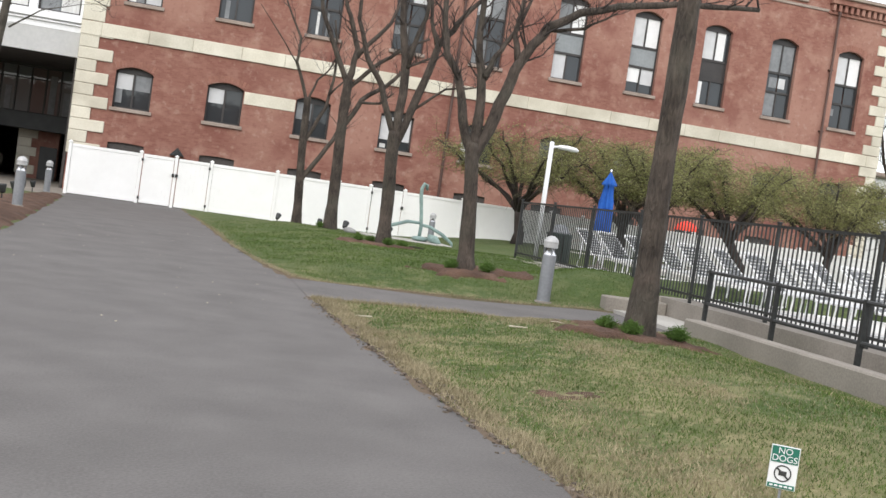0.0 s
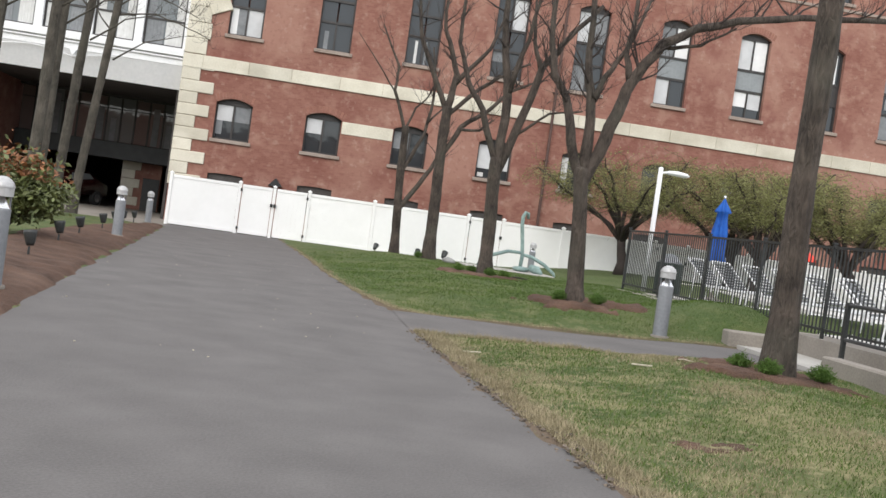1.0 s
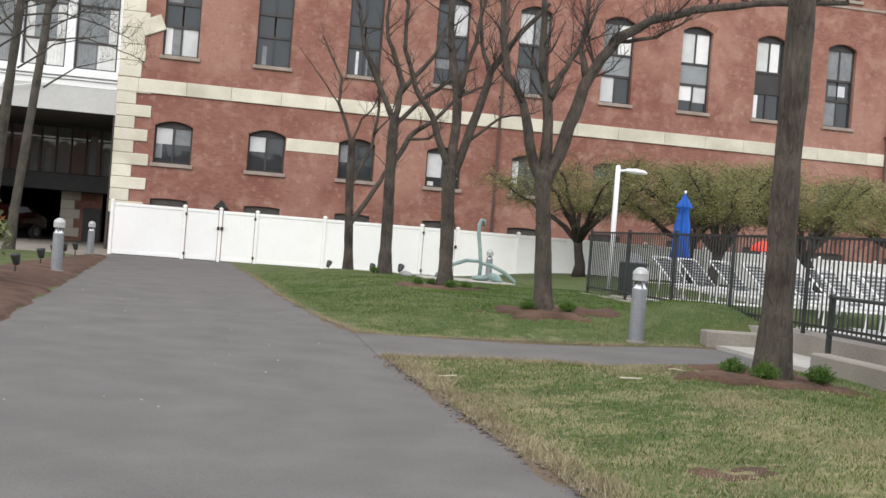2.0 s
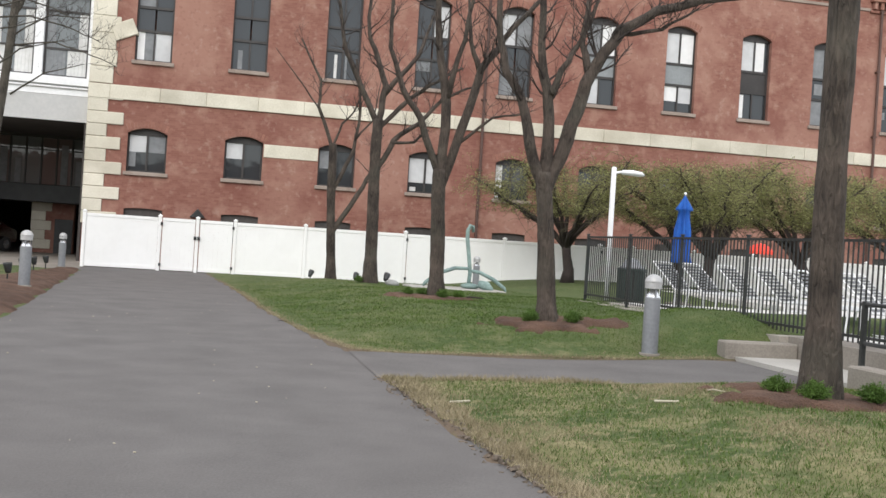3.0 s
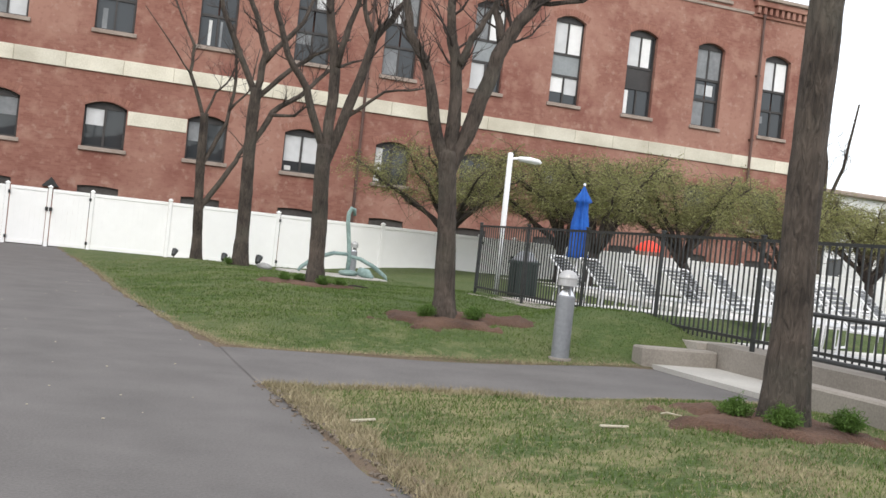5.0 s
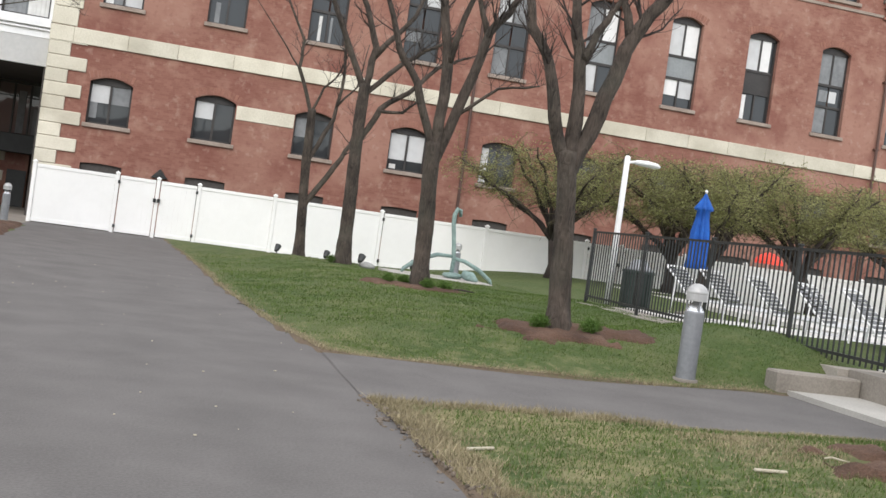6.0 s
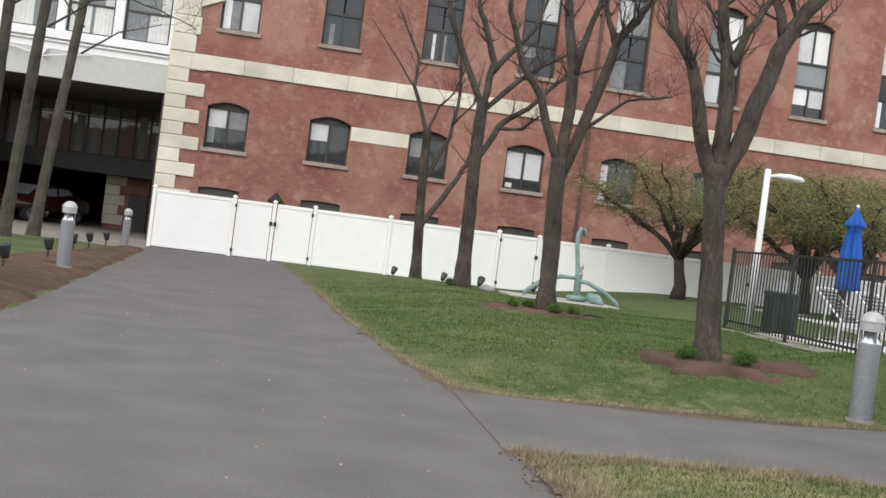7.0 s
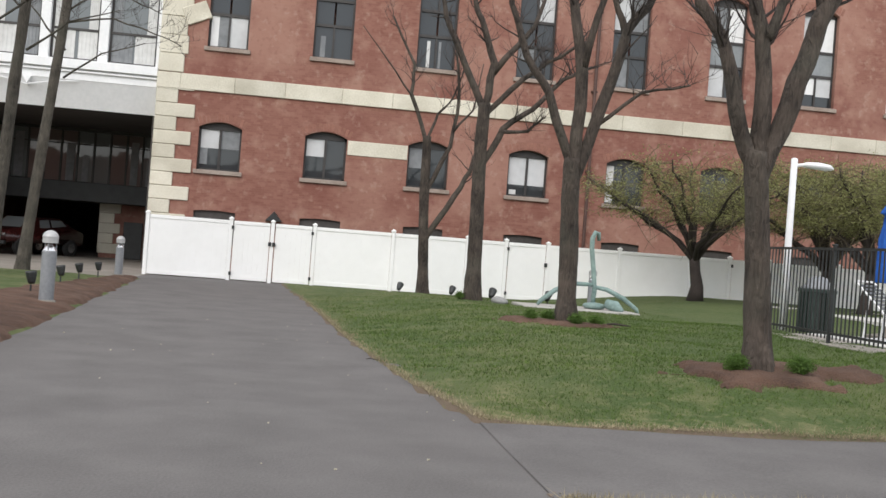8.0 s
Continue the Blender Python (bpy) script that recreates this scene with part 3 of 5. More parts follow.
TALL_BLINDS = {0: [(0, 0, 0, 0.45, 0, 1, SNOW), (0, 0, 0.45, 1, 0, 1, HAZE), (0, 1, 0, 1, 0, 1, BLIND), (1, 0, 0, 1, 0, 1, HAZE)], 1: [(0, 0, 0.3, 0.6, 0, 0.7, HAZE)], 2: [(0, 0, 0.5, 0.7, 0, 0.9, CURTAIN), (0, 1, 0.1, 0.25, 0, 0.9, HAZE)], 3: [(0, 0, 0, 1, 0.6, 1, HAZE), (1, 1, 0, 1, 0, 1, BLIND)],
               4: [(0, 0, 0, 1, 0, 1, HAZE), (1, 0, 0, 1, 0, 1, BLIND), (1, 1, 0, 1, 0, 1, HAZE)], 5: [(0, 0, 0, 1, 0, 1, BLIND), (1, 0, 0, 1, 0, 1, HAZE), (1, 1, 0, 1, 0, 1, SNOW)], 6: [(0, 0, 0, 1, 0.4, 1, SNOW), (0, 1, 0, 1, 0.35, 1, BLIND), (1, 0, 0, 1, 0, 1, BLIND), (1, 1, 0, 1, 0, 1, SNOW)],
               7: [(0, 0, 0, 0.4, 0, 0.95, SNOW), (1, 0, 0, 1, 0, 1, BLIND), (1, 1, 0, 0.75, 0, 1, SNOW)], 8: [(1, 0, 0, 1, 0, 1, HAZE), (1, 1, 0, 1, 0, 1, HAZE), (2, 0, 0.3, 1, 0.2, 0.8, HAZE), (2, 1, 0, 0.6, 0.2, 0.8, BLIND), (0, 0, 0, 1, 0, 1, HAZE)], 9: [(1, 0, 0, 1, 0, 1, BLIND), (1, 1, 0, 1, 0, 1, SNOW), (0, 0, 0, 0.4, 0.5, 0.8, HAZE)]}
for i, x in enumerate(LOWER):
    w = window(x, 3.36, 4.80, 0.19, W_LOW, "low", 0, LOW_BLINDS.get(i, ()))
    arch_bricks(x, x + W_LOW, 4.80, 0.19, w)
    b = part("basement_window", boxes((x + 0.02, x + W_LOW - 0.02, FACE + 0.1, FACE + 0.14, 0.9, 2.02)), DARK, building)
for i, x in enumerate(UPPER):
    w = window(x, 7.48, 10.85, 0.22, W_UP, "tall", (3, 3, 3, 3, 3, 1, 1, 2, 3, 3)[i], TALL_BLINDS.get(i, ()))
    arch_bricks(x, x + W_UP, 10.85, 0.22, w)
    if i < 9:
        window(x, 13.0, 15.6, 0.2, W_UP, "tall", (1, 2, 3)[i % 3], TALL_BLINDS.get((i + 4) % 10, ()))

for x, top in ((11.05, TOP), (28.42, 13.0)):
    bm = bmesh.new()
    tube(bm, [(x, FACE - 0.13, -0.1), (x, FACE - 0.13, top)], [0.06, 0.06], 8)
    for z in (1.6, 4.4, 7.2, 10.0, 12.6):
        box(bm, x - 0.1, x + 0.1, FACE - 0.16, FACE + 0.02, z, z + 0.06)
    tagged(part("downpipe", bm, PIPE), "dark brown cast downpipe fixed to the brick wall", "downpipe")


# ---- white vinyl fence ----
FENCE_Y = 29.6
FENCE_POSTS = [-3.2, -0.8, 0.42, 1.66, 4.02, 6.3, 7.5, 8.82, 11.1, 13.4, 14.7, 16.0, 18.4, 20.8, 23.2, 25.6, 28.0, 30.4, 32.8, 35.2]
GATES = (1, 2, 6, 10)
vinyl_fence = thing("vinyl_fence", (0, FENCE_Y, 0), "white vinyl privacy fence with double gates and black hinges", "fence")


for x in FENCE_POSTS:
    z = -0.12
    post = part("post", boxes((x - 0.055, x + 0.055, -0.055, 0.055, z, 1.72), bevel=0.006), VINYL, vinyl_fence)
    cap = bmesh.new()
    vs = box(cap, x - 0.072, x + 0.072, -0.072, 0.072, 1.72, 1.75)
    tip = cap.verts.new((x, 0, 1.80))
    for f in ((4, 5), (5, 7), (7, 6), (6, 4)):
        cap.faces.new((vs[f[0]], vs[f[1]], tip))
    part("cap", cap, VINYL, post)
for i, (a, b) in enumerate(zip(FENCE_POSTS, FENCE_POSTS[1:])):
    gate = i in GATES
    lo = -0.06
    p0, p1 = a + 0.06, b - 0.06
    if gate:
        p0, p1 = a + 0.085, b - 0.075
    panel = part("gate" if gate else "panel", boxes((p0, p1, -0.022, 0.022, lo, lo + 0.12), bevel=0.005), VINYL, vinyl_fence)
    part("top_rail", boxes((p0, p1, -0.03, 0.03, 1.58, 1.68), bevel=0.005), VINYL, panel)
    n = max(4, round((p1 - p0) / 0.15))
    for k in range(n):
        c0, c1 = p0 + (p1 - p0) * k / n, p0 + (p1 - p0) * (k + 1) / n
        part("board", boxes((c0, c1 - 0.0008, -0.012, 0.012 + 0.001 * (k % 2), lo + 0.12, 1.58)), VINYL, panel)
    if gate:
        for z in (0.12, 1.48):
            hx = a + 0.06 if i != 2 else b - 0.06
            part("hinge", boxes((hx - 0.035, hx + 0.035, -0.085, -0.03, z - 0.05, z + 0.05), bevel=0.008), BLACK_STEEL, panel, "black hinge")
        lx = b - 0.06 if i != 2 else a + 0.06
        part("latch", boxes((lx - 0.045, lx + 0.045, -0.10, -0.03, 1.0, 1.12), bevel=0.01), BLACK_STEEL, panel, "black latch")

# ---- bridge block over the passage ----
bridge = thing("bridge_block", (0, 0, 0), "white bay-windowed bridge block over a dark passage", "building")
BX0, BX1 = -11.8, -3.86
part("fascia", boxes((BX0, BX1, 34.0, 34.5, 5.95, 6.32), (BX0, BX1, 33.86, 34.5, 6.32, 6.62), (BX0, BX1, 33.92, 34.5, 6.2, 6.27), bevel=0.015), WHITE_PAINT, bridge, "white moulded fascia")
bm = bmesh.new()
vs = [bm.verts.new(v) for v in ((BX0, 34.02, 5.95), (BX1, 34.02, 5.95), (BX1, 34.45, 5.06), (BX0, 34.45, 5.06), (BX0, 34.4, 5.99), (BX1, 34.4, 5.99), (BX1, 34.73, 5.1), (BX0, 34.73, 5.1))]
for f in ((0, 3, 2, 1), (4, 5, 6, 7), (0, 1, 5, 4), (2, 3, 7, 6), (1, 2, 6, 5), (0, 4, 7, 3)):
    bm.faces.new([vs[k] for k in f])
part("soffit_board", bm, WHITE_PAINT, bridge, "white boarding sloping in under the fascia")
for k in range(2):
    x = -8.0 - 3.2 * k
    for way in (-1, 1):
        bm = bmesh.new()
        tube(bm, [(x, 33.93, 5.68), (x + way * 0.9, 33.95, 5.86), (x + way * 1.6, 33.97, 5.92)], [0.022, 0.02, 0.018], 6)
        part("brace", bm, WHITE_PAINT, bridge)
# the passage's gloom is painted in: ceiling and back use the shade colour
part("soffit", boxes((BX0, BX1, 34.6, 42.0, 5.06, 5.2)), DARK, bridge, "passage ceiling with its shade put into the colour")
for i in range(2):
    x = -8.0 - 3.2 * i
    bm = bmesh.new()
    vs = [bm.verts.new(v) for v in ((x - 0.14, 33.9, 5.95), (x + 0.14, 33.9, 5.95), (x, 33.9, 5.7), (x - 0.14, 34.25, 5.95), (x + 0.14, 34.25, 5.95), (x, 34.25, 5.6))]
    for f in ((0, 1, 2), (5, 4, 3), (0, 2, 5, 3), (1, 4, 5, 2), (0, 3, 4, 1)):
        bm.faces.new([vs[k] for k in f])
    part("bracket", bm, WHITE_PAINT, bridge)
for i in range(4):
    x1 = BX1 - 0.1 - 1.88 * i
    x0 = x1 - 1.56
    win = part("window", boxes((x0, x0 + 0.07, 34.16, 34.24, 6.62, 9.6), (x1 - 0.07, x1, 34.16, 34.24, 6.62, 9.6), (x0 + 0.07, x1 - 0.07, 34.16, 34.24, 6.62, 6.7), (x0 + 0.07, x1 - 0.07, 34.16, 34.24, 7.62, 7.7), (x0 + 0.07, x1 - 0.07, 34.16, 34.24, 9.0, 9.08)), FRAME_DARK, bridge)
    for a, b in ((6.7, 7.62), (7.7, 9.0), (9.08, 9.6)):
        pane = bmesh.new()
        pane.faces.new([pane.verts.new(v) for v in ((x0 + 0.07, 34.2, a), (x1 - 0.07, 34.2, a), (x1 - 0.07, 34.205, b), (x0 + 0.07, 34.205, b))])
        part("pane", pane, SILVER_GLASS, win)
    for a, b in ((6.7, 7.62), (7.7, 9.0)):
        for side in (0, 1):
            bm = bmesh.new()
            wide = rng.uniform(0.45, 0.72) if a < 7 else 0.3
            c0 = x0 + 0.08 if side == 0 else x1 - 0.08 - wide
            ring = [(c0 + wide * t / 14, 34.185 + 0.008 * math.sin(t * 2.2)) for t in range(15)]
            for (xa, ya), (xb, yb) in zip(ring, ring[1:]):
                bm.faces.new([bm.verts.new(v) for v in ((xa, ya, a), (xb, yb, a), (xb, yb, b), (xa, ya, b))])
            part("curtain", bm, CURTAIN if (i + side) % 3 else HAZE, win)
    part("post", boxes((x1 - 0.01, x1 + 0.31, 34.0, 34.4, 6.62, 9.7), bevel=0.02), WHITE_PAINT, bridge)
part("upper_wall", boxes((BX0, BX1, 34.05, 46, 9.6, 13.5)), BRICK, bridge)
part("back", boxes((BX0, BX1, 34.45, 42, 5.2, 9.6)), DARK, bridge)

link = thing("glazed_link", (0, 0, 0), "dark steel glazed footbridge across the passage", "footbridge")
part("beam", boxes((BX0, BX1, 41.8, 42.3, 2.15, 2.92), bevel=0.02), BLACK_STEEL, link)
part("top_beam", boxes((BX0, BX1, 41.8, 42.3, 4.95, 5.2), bevel=0.02), BLACK_STEEL, link)
for i in range(12):
    x = BX1 - 0.2 - 0.64 * i
    part("mullion", boxes((x - 0.035, x + 0.035, 41.95, 42.1, 2.92, 4.95)), BLACK_STEEL, link)
    pane = bmesh.new()
    tilt = rng.uniform(-0.02, 0.02)
    pane.faces.new([pane.verts.new(v) for v in ((x - 0.605, 42.03, 2.92), (x - 0.035, 42.03 + tilt, 2.92), (x - 0.035, 42.03 + tilt, 4.95), (x - 0.605, 42.03, 4.95))])
    # brown and pale pane colours paint in what the link's glass reflects
    part("pane", pane, SILVER_GLASS if i in (1, 4, 5, 9) else BROWN_REFLECTION_GLASS, link)
    if i % 4 in (1, 2):
        c0, c1 = x - 0.55 + rng.uniform(0, 0.15), x - 0.1 - rng.uniform(0, 0.15)
        part("curtain", boxes((c0, c1, 41.985, 41.995, 2.95, 4.3 + rng.uniform(-0.3, 0.5))), HAZE, link, "pale sheer curtain")
    part("rail", boxes((x - 0.605, x - 0.035, 42.0, 42.02, 4.42, 4.47)), FRAME_DARK, link)
part("back_wall", boxes((BX0, BX1, 44, 44.3, 2.15, 5.2)), SILL, link)
part("deck", boxes((BX0, BX1, 42.3, 44, 2.15, 2.3)), DARK, link)

pier = thing("brick_pier", (0, 0, 0), "brick pier with pale stone quoins inside the passage", "pier")
part("brickwork", boxes((-7.0, -5.25, 43.0, 43.6, -0.1, 2.14)), BRICK, pier)
part("door", boxes((-6.05, -5.28, 42.94, 43.0, -0.085, 1.45), bevel=0.01), BLACK_STEEL, pier, "dark steel door")
for k in range(5):
    part("quoin", boxes((-7.06, -6.45 if k % 2 else -6.2, 42.95, 43.3, 0.1 + 0.42 * k, 0.1 + 0.42 * (k + 1) - 0.01), bevel=0.015), STONE, pier)
# roof added to shut out sky light; shade colour on it and the walls
tagged(part("ceiling_passage", boxes((-40, -3.9, 44.3, 60, 5.06, 5.3)), DARK), "added ceiling keeping sky light off the passage end, coloured as shade", "ceiling", kind="structure")
tagged(part("wall_passage", boxes((-40, -4.0, 60, 60.4, -0.1, 12), (-4.0, -3.9, 34.5, 60, -0.1, 5.06)), DARK), "wall closing the passage, coloured as shade", "wall", kind="structure")
wing = thing("brick_wing", (0, 0, 0), "red brick wing with pale stone quoins beyond the passage", "building")
part("wall", boxes((-40, -11.8, 33.9, 60, -0.1, 14)), BRICK, wing)
for k in range(20):
    part("quoin", boxes((-12.5 if k % 2 else -12.9, -11.74, 33.82, 34.5, 0.46 * k, 0.46 * k + 0.45), bevel=0.02), STONE, wing)

# ---- pool deck, ramp and iron fence ----
DECK_Z = 0.42
deck = boxes((9.05, 40, -8, 13.3, -0.2, DECK_Z), (14.0, 40, 13.3, 26.0, -0.2, DECK_Z))
tagged(part("pool_deck", deck, DECK_PAVING), "pale concrete pool deck behind the iron fence", "deck", kind="structure")


def iron_x(y):
    return 8.33 + (13.5 - y) * 0.025


bm = bmesh.new()
edge = [[bm.verts.new(v) for v in ((iron_x(y) - 0.22, y, -0.1), (9.045, y, -0.1), (9.045, y, 0.405), (iron_x(y) - 0.22, y, 0.405))] for y in (5.985, 8.0, 10.0, 12.0, 13.3)]
for a, b in zip(edge, edge[1:]):
    for k in range(4):
        bm.faces.new((a[k], a[(k + 1) % 4], b[(k + 1) % 4], b[k]))
bm.faces.new(edge[0])
bm.faces.new(edge[-1][::-1])
tagged(part("deck_kerb", bm, KERB), "worn beige concrete kerb under the iron fence", "kerb", kind="structure")
iron_fence = thing("iron_fence", (0, 0, 0), "black iron picket fence along the pool deck", "fence")
IRON_POSTS = [13.45 - 2.05 * i for i in range(11)]
TOPZ, LOWZ = 1.69, 0.52
for y in IRON_POSTS:
    x = iron_x(y)
    post = part("post", boxes((x - 0.021, x + 0.021, y - 0.021, y + 0.021, 0.2, 1.72)), BLACK_STEEL, iron_fence)
    part("cap", boxes((x - 0.031, x + 0.031, y - 0.031, y + 0.031, 1.72, 1.742), bevel=0.006), BLACK_STEEL, post)
for a, b in zip(IRON_POSTS, IRON_POSTS[1:]):
    for z in (LOWZ, TOPZ - 0.03):
        bm = bmesh.new()
        vs = []
        for y in (b, a):
            x = iron_x(y)
            vs.append([bm.verts.new(v) for v in ((x - 0.016, y, z), (x + 0.016, y, z), (x + 0.016, y, z + 0.035), (x - 0.016, y, z + 0.035))])
        for k in range(4):
            bm.faces.new((vs[0][k], vs[0][(k + 1) % 4], vs[1][(k + 1) % 4], vs[1][k]))
        part("rail", bm, BLACK_STEEL, iron_fence)
picket = boxes((-0.008, 0.008, -0.008, 0.008, LOWZ - 0.06, TOPZ))
me = bpy.data.meshes.new("picket")
picket.to_mesh(me)
picket.free()
me.materials.append(BLACK_STEEL)
for a, b in zip(IRON_POSTS, IRON_POSTS[1:]):
    for k in range(1, 21):
        y = a + (b - a) * k / 21
        p = new("picket", me)
        p.parent = iron_fence
        p.location = (iron_x(y), y, 0)

tagged(part("low_wall", boxes((7.42, 8.425, 5.72, 5.98, -0.1, 0.33), bevel=0.02), CONCRETE), "low concrete wall at the ramp entrance", "wall")
ramp_wall = bmesh.new()
box(ramp_wall, 7.42, 7.66, -8, 3.15, -0.1, 0.345)
bmesh.ops.bevel(ramp_wall, geom=ramp_wall.edges[:], offset=0.02, segments=1, affect="EDGES")
tagged(part("ramp_wall", ramp_wall, CONCRETE), "low concrete wall along the ramp", "wall")
tagged(part("ramp_floor", boxes((7.55, 8.43, -8, 5.72, -0.2, 0.14)), PALE_CONCRETE), "pale concrete ramp floor", "ramp", kind="structure")

tagged(part("retaining_wall", boxes((8.43, 9.045, -8, 5.98, -0.1, 0.41)), CONCRETE), "stained concrete retaining wall below the pool deck", "wall")

handrail = thing("handrail", (0, 0, 0), "dark green steel handrail beside the ramp", "handrail")
for y in (3.9, 2.2, 0.5, -1.2, -2.9):
    part("post", boxes((8.07, 8.12, y - 0.025, y + 0.025, 0.03, 0.98)), BLACK_STEEL, handrail)
for z in (0.52, 0.95):
    bm = bmesh.new()
    tube(bm, [(8.095, 3.95, z), (8.095, -4, z)], [0.024, 0.024], 8)
    part("rail", bm, BLACK_STEEL, handrail)


# ---- bare trees ----
def twigs(bm, pts, radius, depth, rng, density=1.0):
    """Side shoots from a limb, each with its own shoots."""
    if depth == 0:
        return
    for i in range(1, len(pts)):
        for _ in range(rng.choice((0, 1, 2, 2, 3)) if density >= 1 else rng.choice((0, 0, 1))):
            t = rng.random()
            p = pts[i - 1].lerp(pts[i], t)
            d = (pts[i] - pts[i - 1]).normalized()
            out = Vector((rng.uniform(-1, 1), rng.uniform(-1, 1), rng.uniform(-0.2, 1.0)))
            way = (d * 0.5 + out).normalized()
            length = rng.uniform(0.35, 0.95) * (0.65 if depth == 1 else 1.0) * (1.5 if depth >= 3 else 1)
            r = max(0.005, radius * (0.42 if depth > 1 else 0.3))
            q = [p]
            for k in range(1, 5):
                way = (way + Vector((rng.uniform(-0.35, 0.35), rng.uniform(-0.35, 0.35), rng.uniform(-0.15, 0.35)))).normalized()
                q.append(q[-1] + way * length / 4)
            tube(bm, q, [r, r * 0.8, r * 0.6, r * 0.45, r * 0.25], 5 if depth > 1 else 3)
            twigs(bm, q, r, depth - 1, rng, density)


def bare_tree(place, trunk_top, radius, limbs, seed, label, lean=0.0, group="bare trees on the lawn", twig_depth=2, bark=None):
    """limbs: radius, reach in depth, and way points (sideways, height)."""
    rng = random.Random(seed)
    x, y = place
    z = sheet_z(x, y)
    tree = thing("bare_tree", (x, y, z), label, "tree", group)
    bm = bmesh.new()
    pts = [Vector((lean * t + 0.03 * math.sin(5 * t + seed) * t, 0.03 * math.sin(4 * t), trunk_top * t)) for t in [i / 26 for i in range(27)]]
    pts = [Vector((0, 0, -0.12))] + pts
    radii = [radius * 1.6] + [radius * ((1.45 - 0.09 * i if i < 4 else 1.14 - 0.22 * i / 26) + rng.uniform(-0.035, 0.035)) for i in range(27)]
    # ridged bark: long uneven furrows round a tapering stem
    steps, turns = max(24, int(trunk_top / 0.07)), 30
    rings = []
    for i in range(steps + 1):
        u = i / steps * (len(pts) - 1)
        a = min(int(u), len(pts) - 2)
        p, r = pts[a].lerp(pts[a + 1], u - a), radii[a] + (radii[a + 1] - radii[a]) * (u - a)
        ring = []
        for k in range(turns):
            t = 2 * math.pi * k / turns
            c, d = math.cos(t), math.sin(t)
            ridge = 0.10 * noise.noise(Vector((c * 4.2, d * 4.2, p.z * 1.3 + seed))) + 0.05 * noise.noise(Vector((c * 9, d * 9, p.z * 3.2 + seed))) + 0.05 * noise.noise(Vector((c * 1.2, d * 1.2, p.z * 0.9 + seed)))
            flare = 0.16 * max(0.0, 1 - max(p.z, 0.0) / 0.35) * math.cos(5 * t + seed)
            ring.append(bm.verts.new(p + Vector((c, d, 0)) * r * (1 + ridge + flare)))
        rings.append(ring)
    for a, b in zip(rings, rings[1:]):
        for k in range(turns):
            bm.faces.new((a[k], a[(k + 1) % turns], b[(k + 1) % turns], b[k]))
    tip = bm.verts.new(pts[-1] + Vector((0, 0, 0.02)))
    for k in range(turns):
        bm.faces.new((rings[-1][k], rings[-1][(k + 1) % turns], tip))
    part("trunk", bm, bark or BARK, tree, "furrowed grey-brown trunk", flat=False)
    fine = bmesh.new()
    for r, reach, way in limbs:
        q, n = [], len(way)
        for k in range(n - 1):
            for j in range(3):
                t = j / 3
                (x0, z0), (x1, z1) = way[k], way[k + 1]
                d = (k + t) / (n - 1)
                q.append(Vector((x0 + (x1 - x0) * t, reach * d * d, z0 + (z1 - z0) * t)) + Vector((rng.uniform(-1, 1), rng.uniform(-1, 1), rng.uniform(-1, 1))) * 0.022 * (k + j > 0))
        q.append(Vector((way[-1][0], reach, way[-1][1])))
        m = len(q) - 1
        girth = [r * (1.18 - 0.72 * k / m) for k in range(m + 1)]
        bm = bmesh.new()
        z0 = way[0][1]
        stem = q
        if z0 <= trunk_top + 0.2 and r > 0.04:
            # the limb grows out of the stem below the fork
            low = max(0.4, z0 - 0.3)
            foot = Vector((lean * min(1.0, low / trunk_top), 0.0, low))
            stem, girth = [foot, foot.lerp(q[0], 0.55)] + q, [r * 0.5, r * 0.8] + [g * (0.86 + 0.14 * min(1.0, i / 3)) for i, g in enumerate(girth)]
        tube(bm, stem, girth, 12, 0.07, rng)
        part("limb", bm, bark or BARK, tree, flat=False)
        twigs(fine, q[m // 3:], r * 0.55, twig_depth, rng, 1.0 if r > 0.022 else 0.5)
    tagged(part("twig_spray", fine, TWIG, tree, "fine bare twigs"), kind="stuff")
    return tree


bare_tree(TREES[0], 5.2, 0.118, [(0.05, 0.5, [(0.0, 3.9), (0.8, 4.6), (1.9, 5.0)]), (0.05, 0.4, [(0.0, 4.2), (-0.9, 4.7), (-2.0, 5.4)]), (0.09, 0.3, [(0.0, 5.1), (0.3, 6.2), (0.7, 7.8)]), (0.08, -0.3, [(0.0, 5.1), (-0.4, 6.2), (-0.9, 7.7)])], 11, "tall straight bare tree with dark furrowed bark", -0.03)
bare_tree(TREES[1], 2.1, 0.118, [
    (0.075, 0.3, [(-0.20, 1.95), (-0.43, 2.5), (-0.53, 3.05), (-0.80, 3.5), (-0.92, 4.2), (-0.90, 5.3)]),
    (0.085, 0.2, [(-0.16, 2.0), (-0.14, 2.65), (-0.21, 3.3), (-0.32, 3.9), (-0.30, 5.3)]),
    (0.048, 0.2, [(-0.17, 3.2), (-0.02, 3.55), (0.24, 3.95), (0.6, 4.9)]),
    (0.092, -0.3, [(-0.12, 1.95), (0.12, 2.55), (0.30, 3.25), (0.44, 3.65), (0.82, 4.2), (1.3, 4.5), (2.3, 4.82), (3.2, 4.98), (4.4, 5.1)]),
    (0.055, 0.4, [(0.39, 3.5), (0.30, 4.0), (0.5, 5.4)]),
    (0.030, -0.2, [(0.80, 4.15), (1.4, 4.25), (1.9, 4.6)])], 12, "bare forked tree with a long horizontal limb", -0.18)
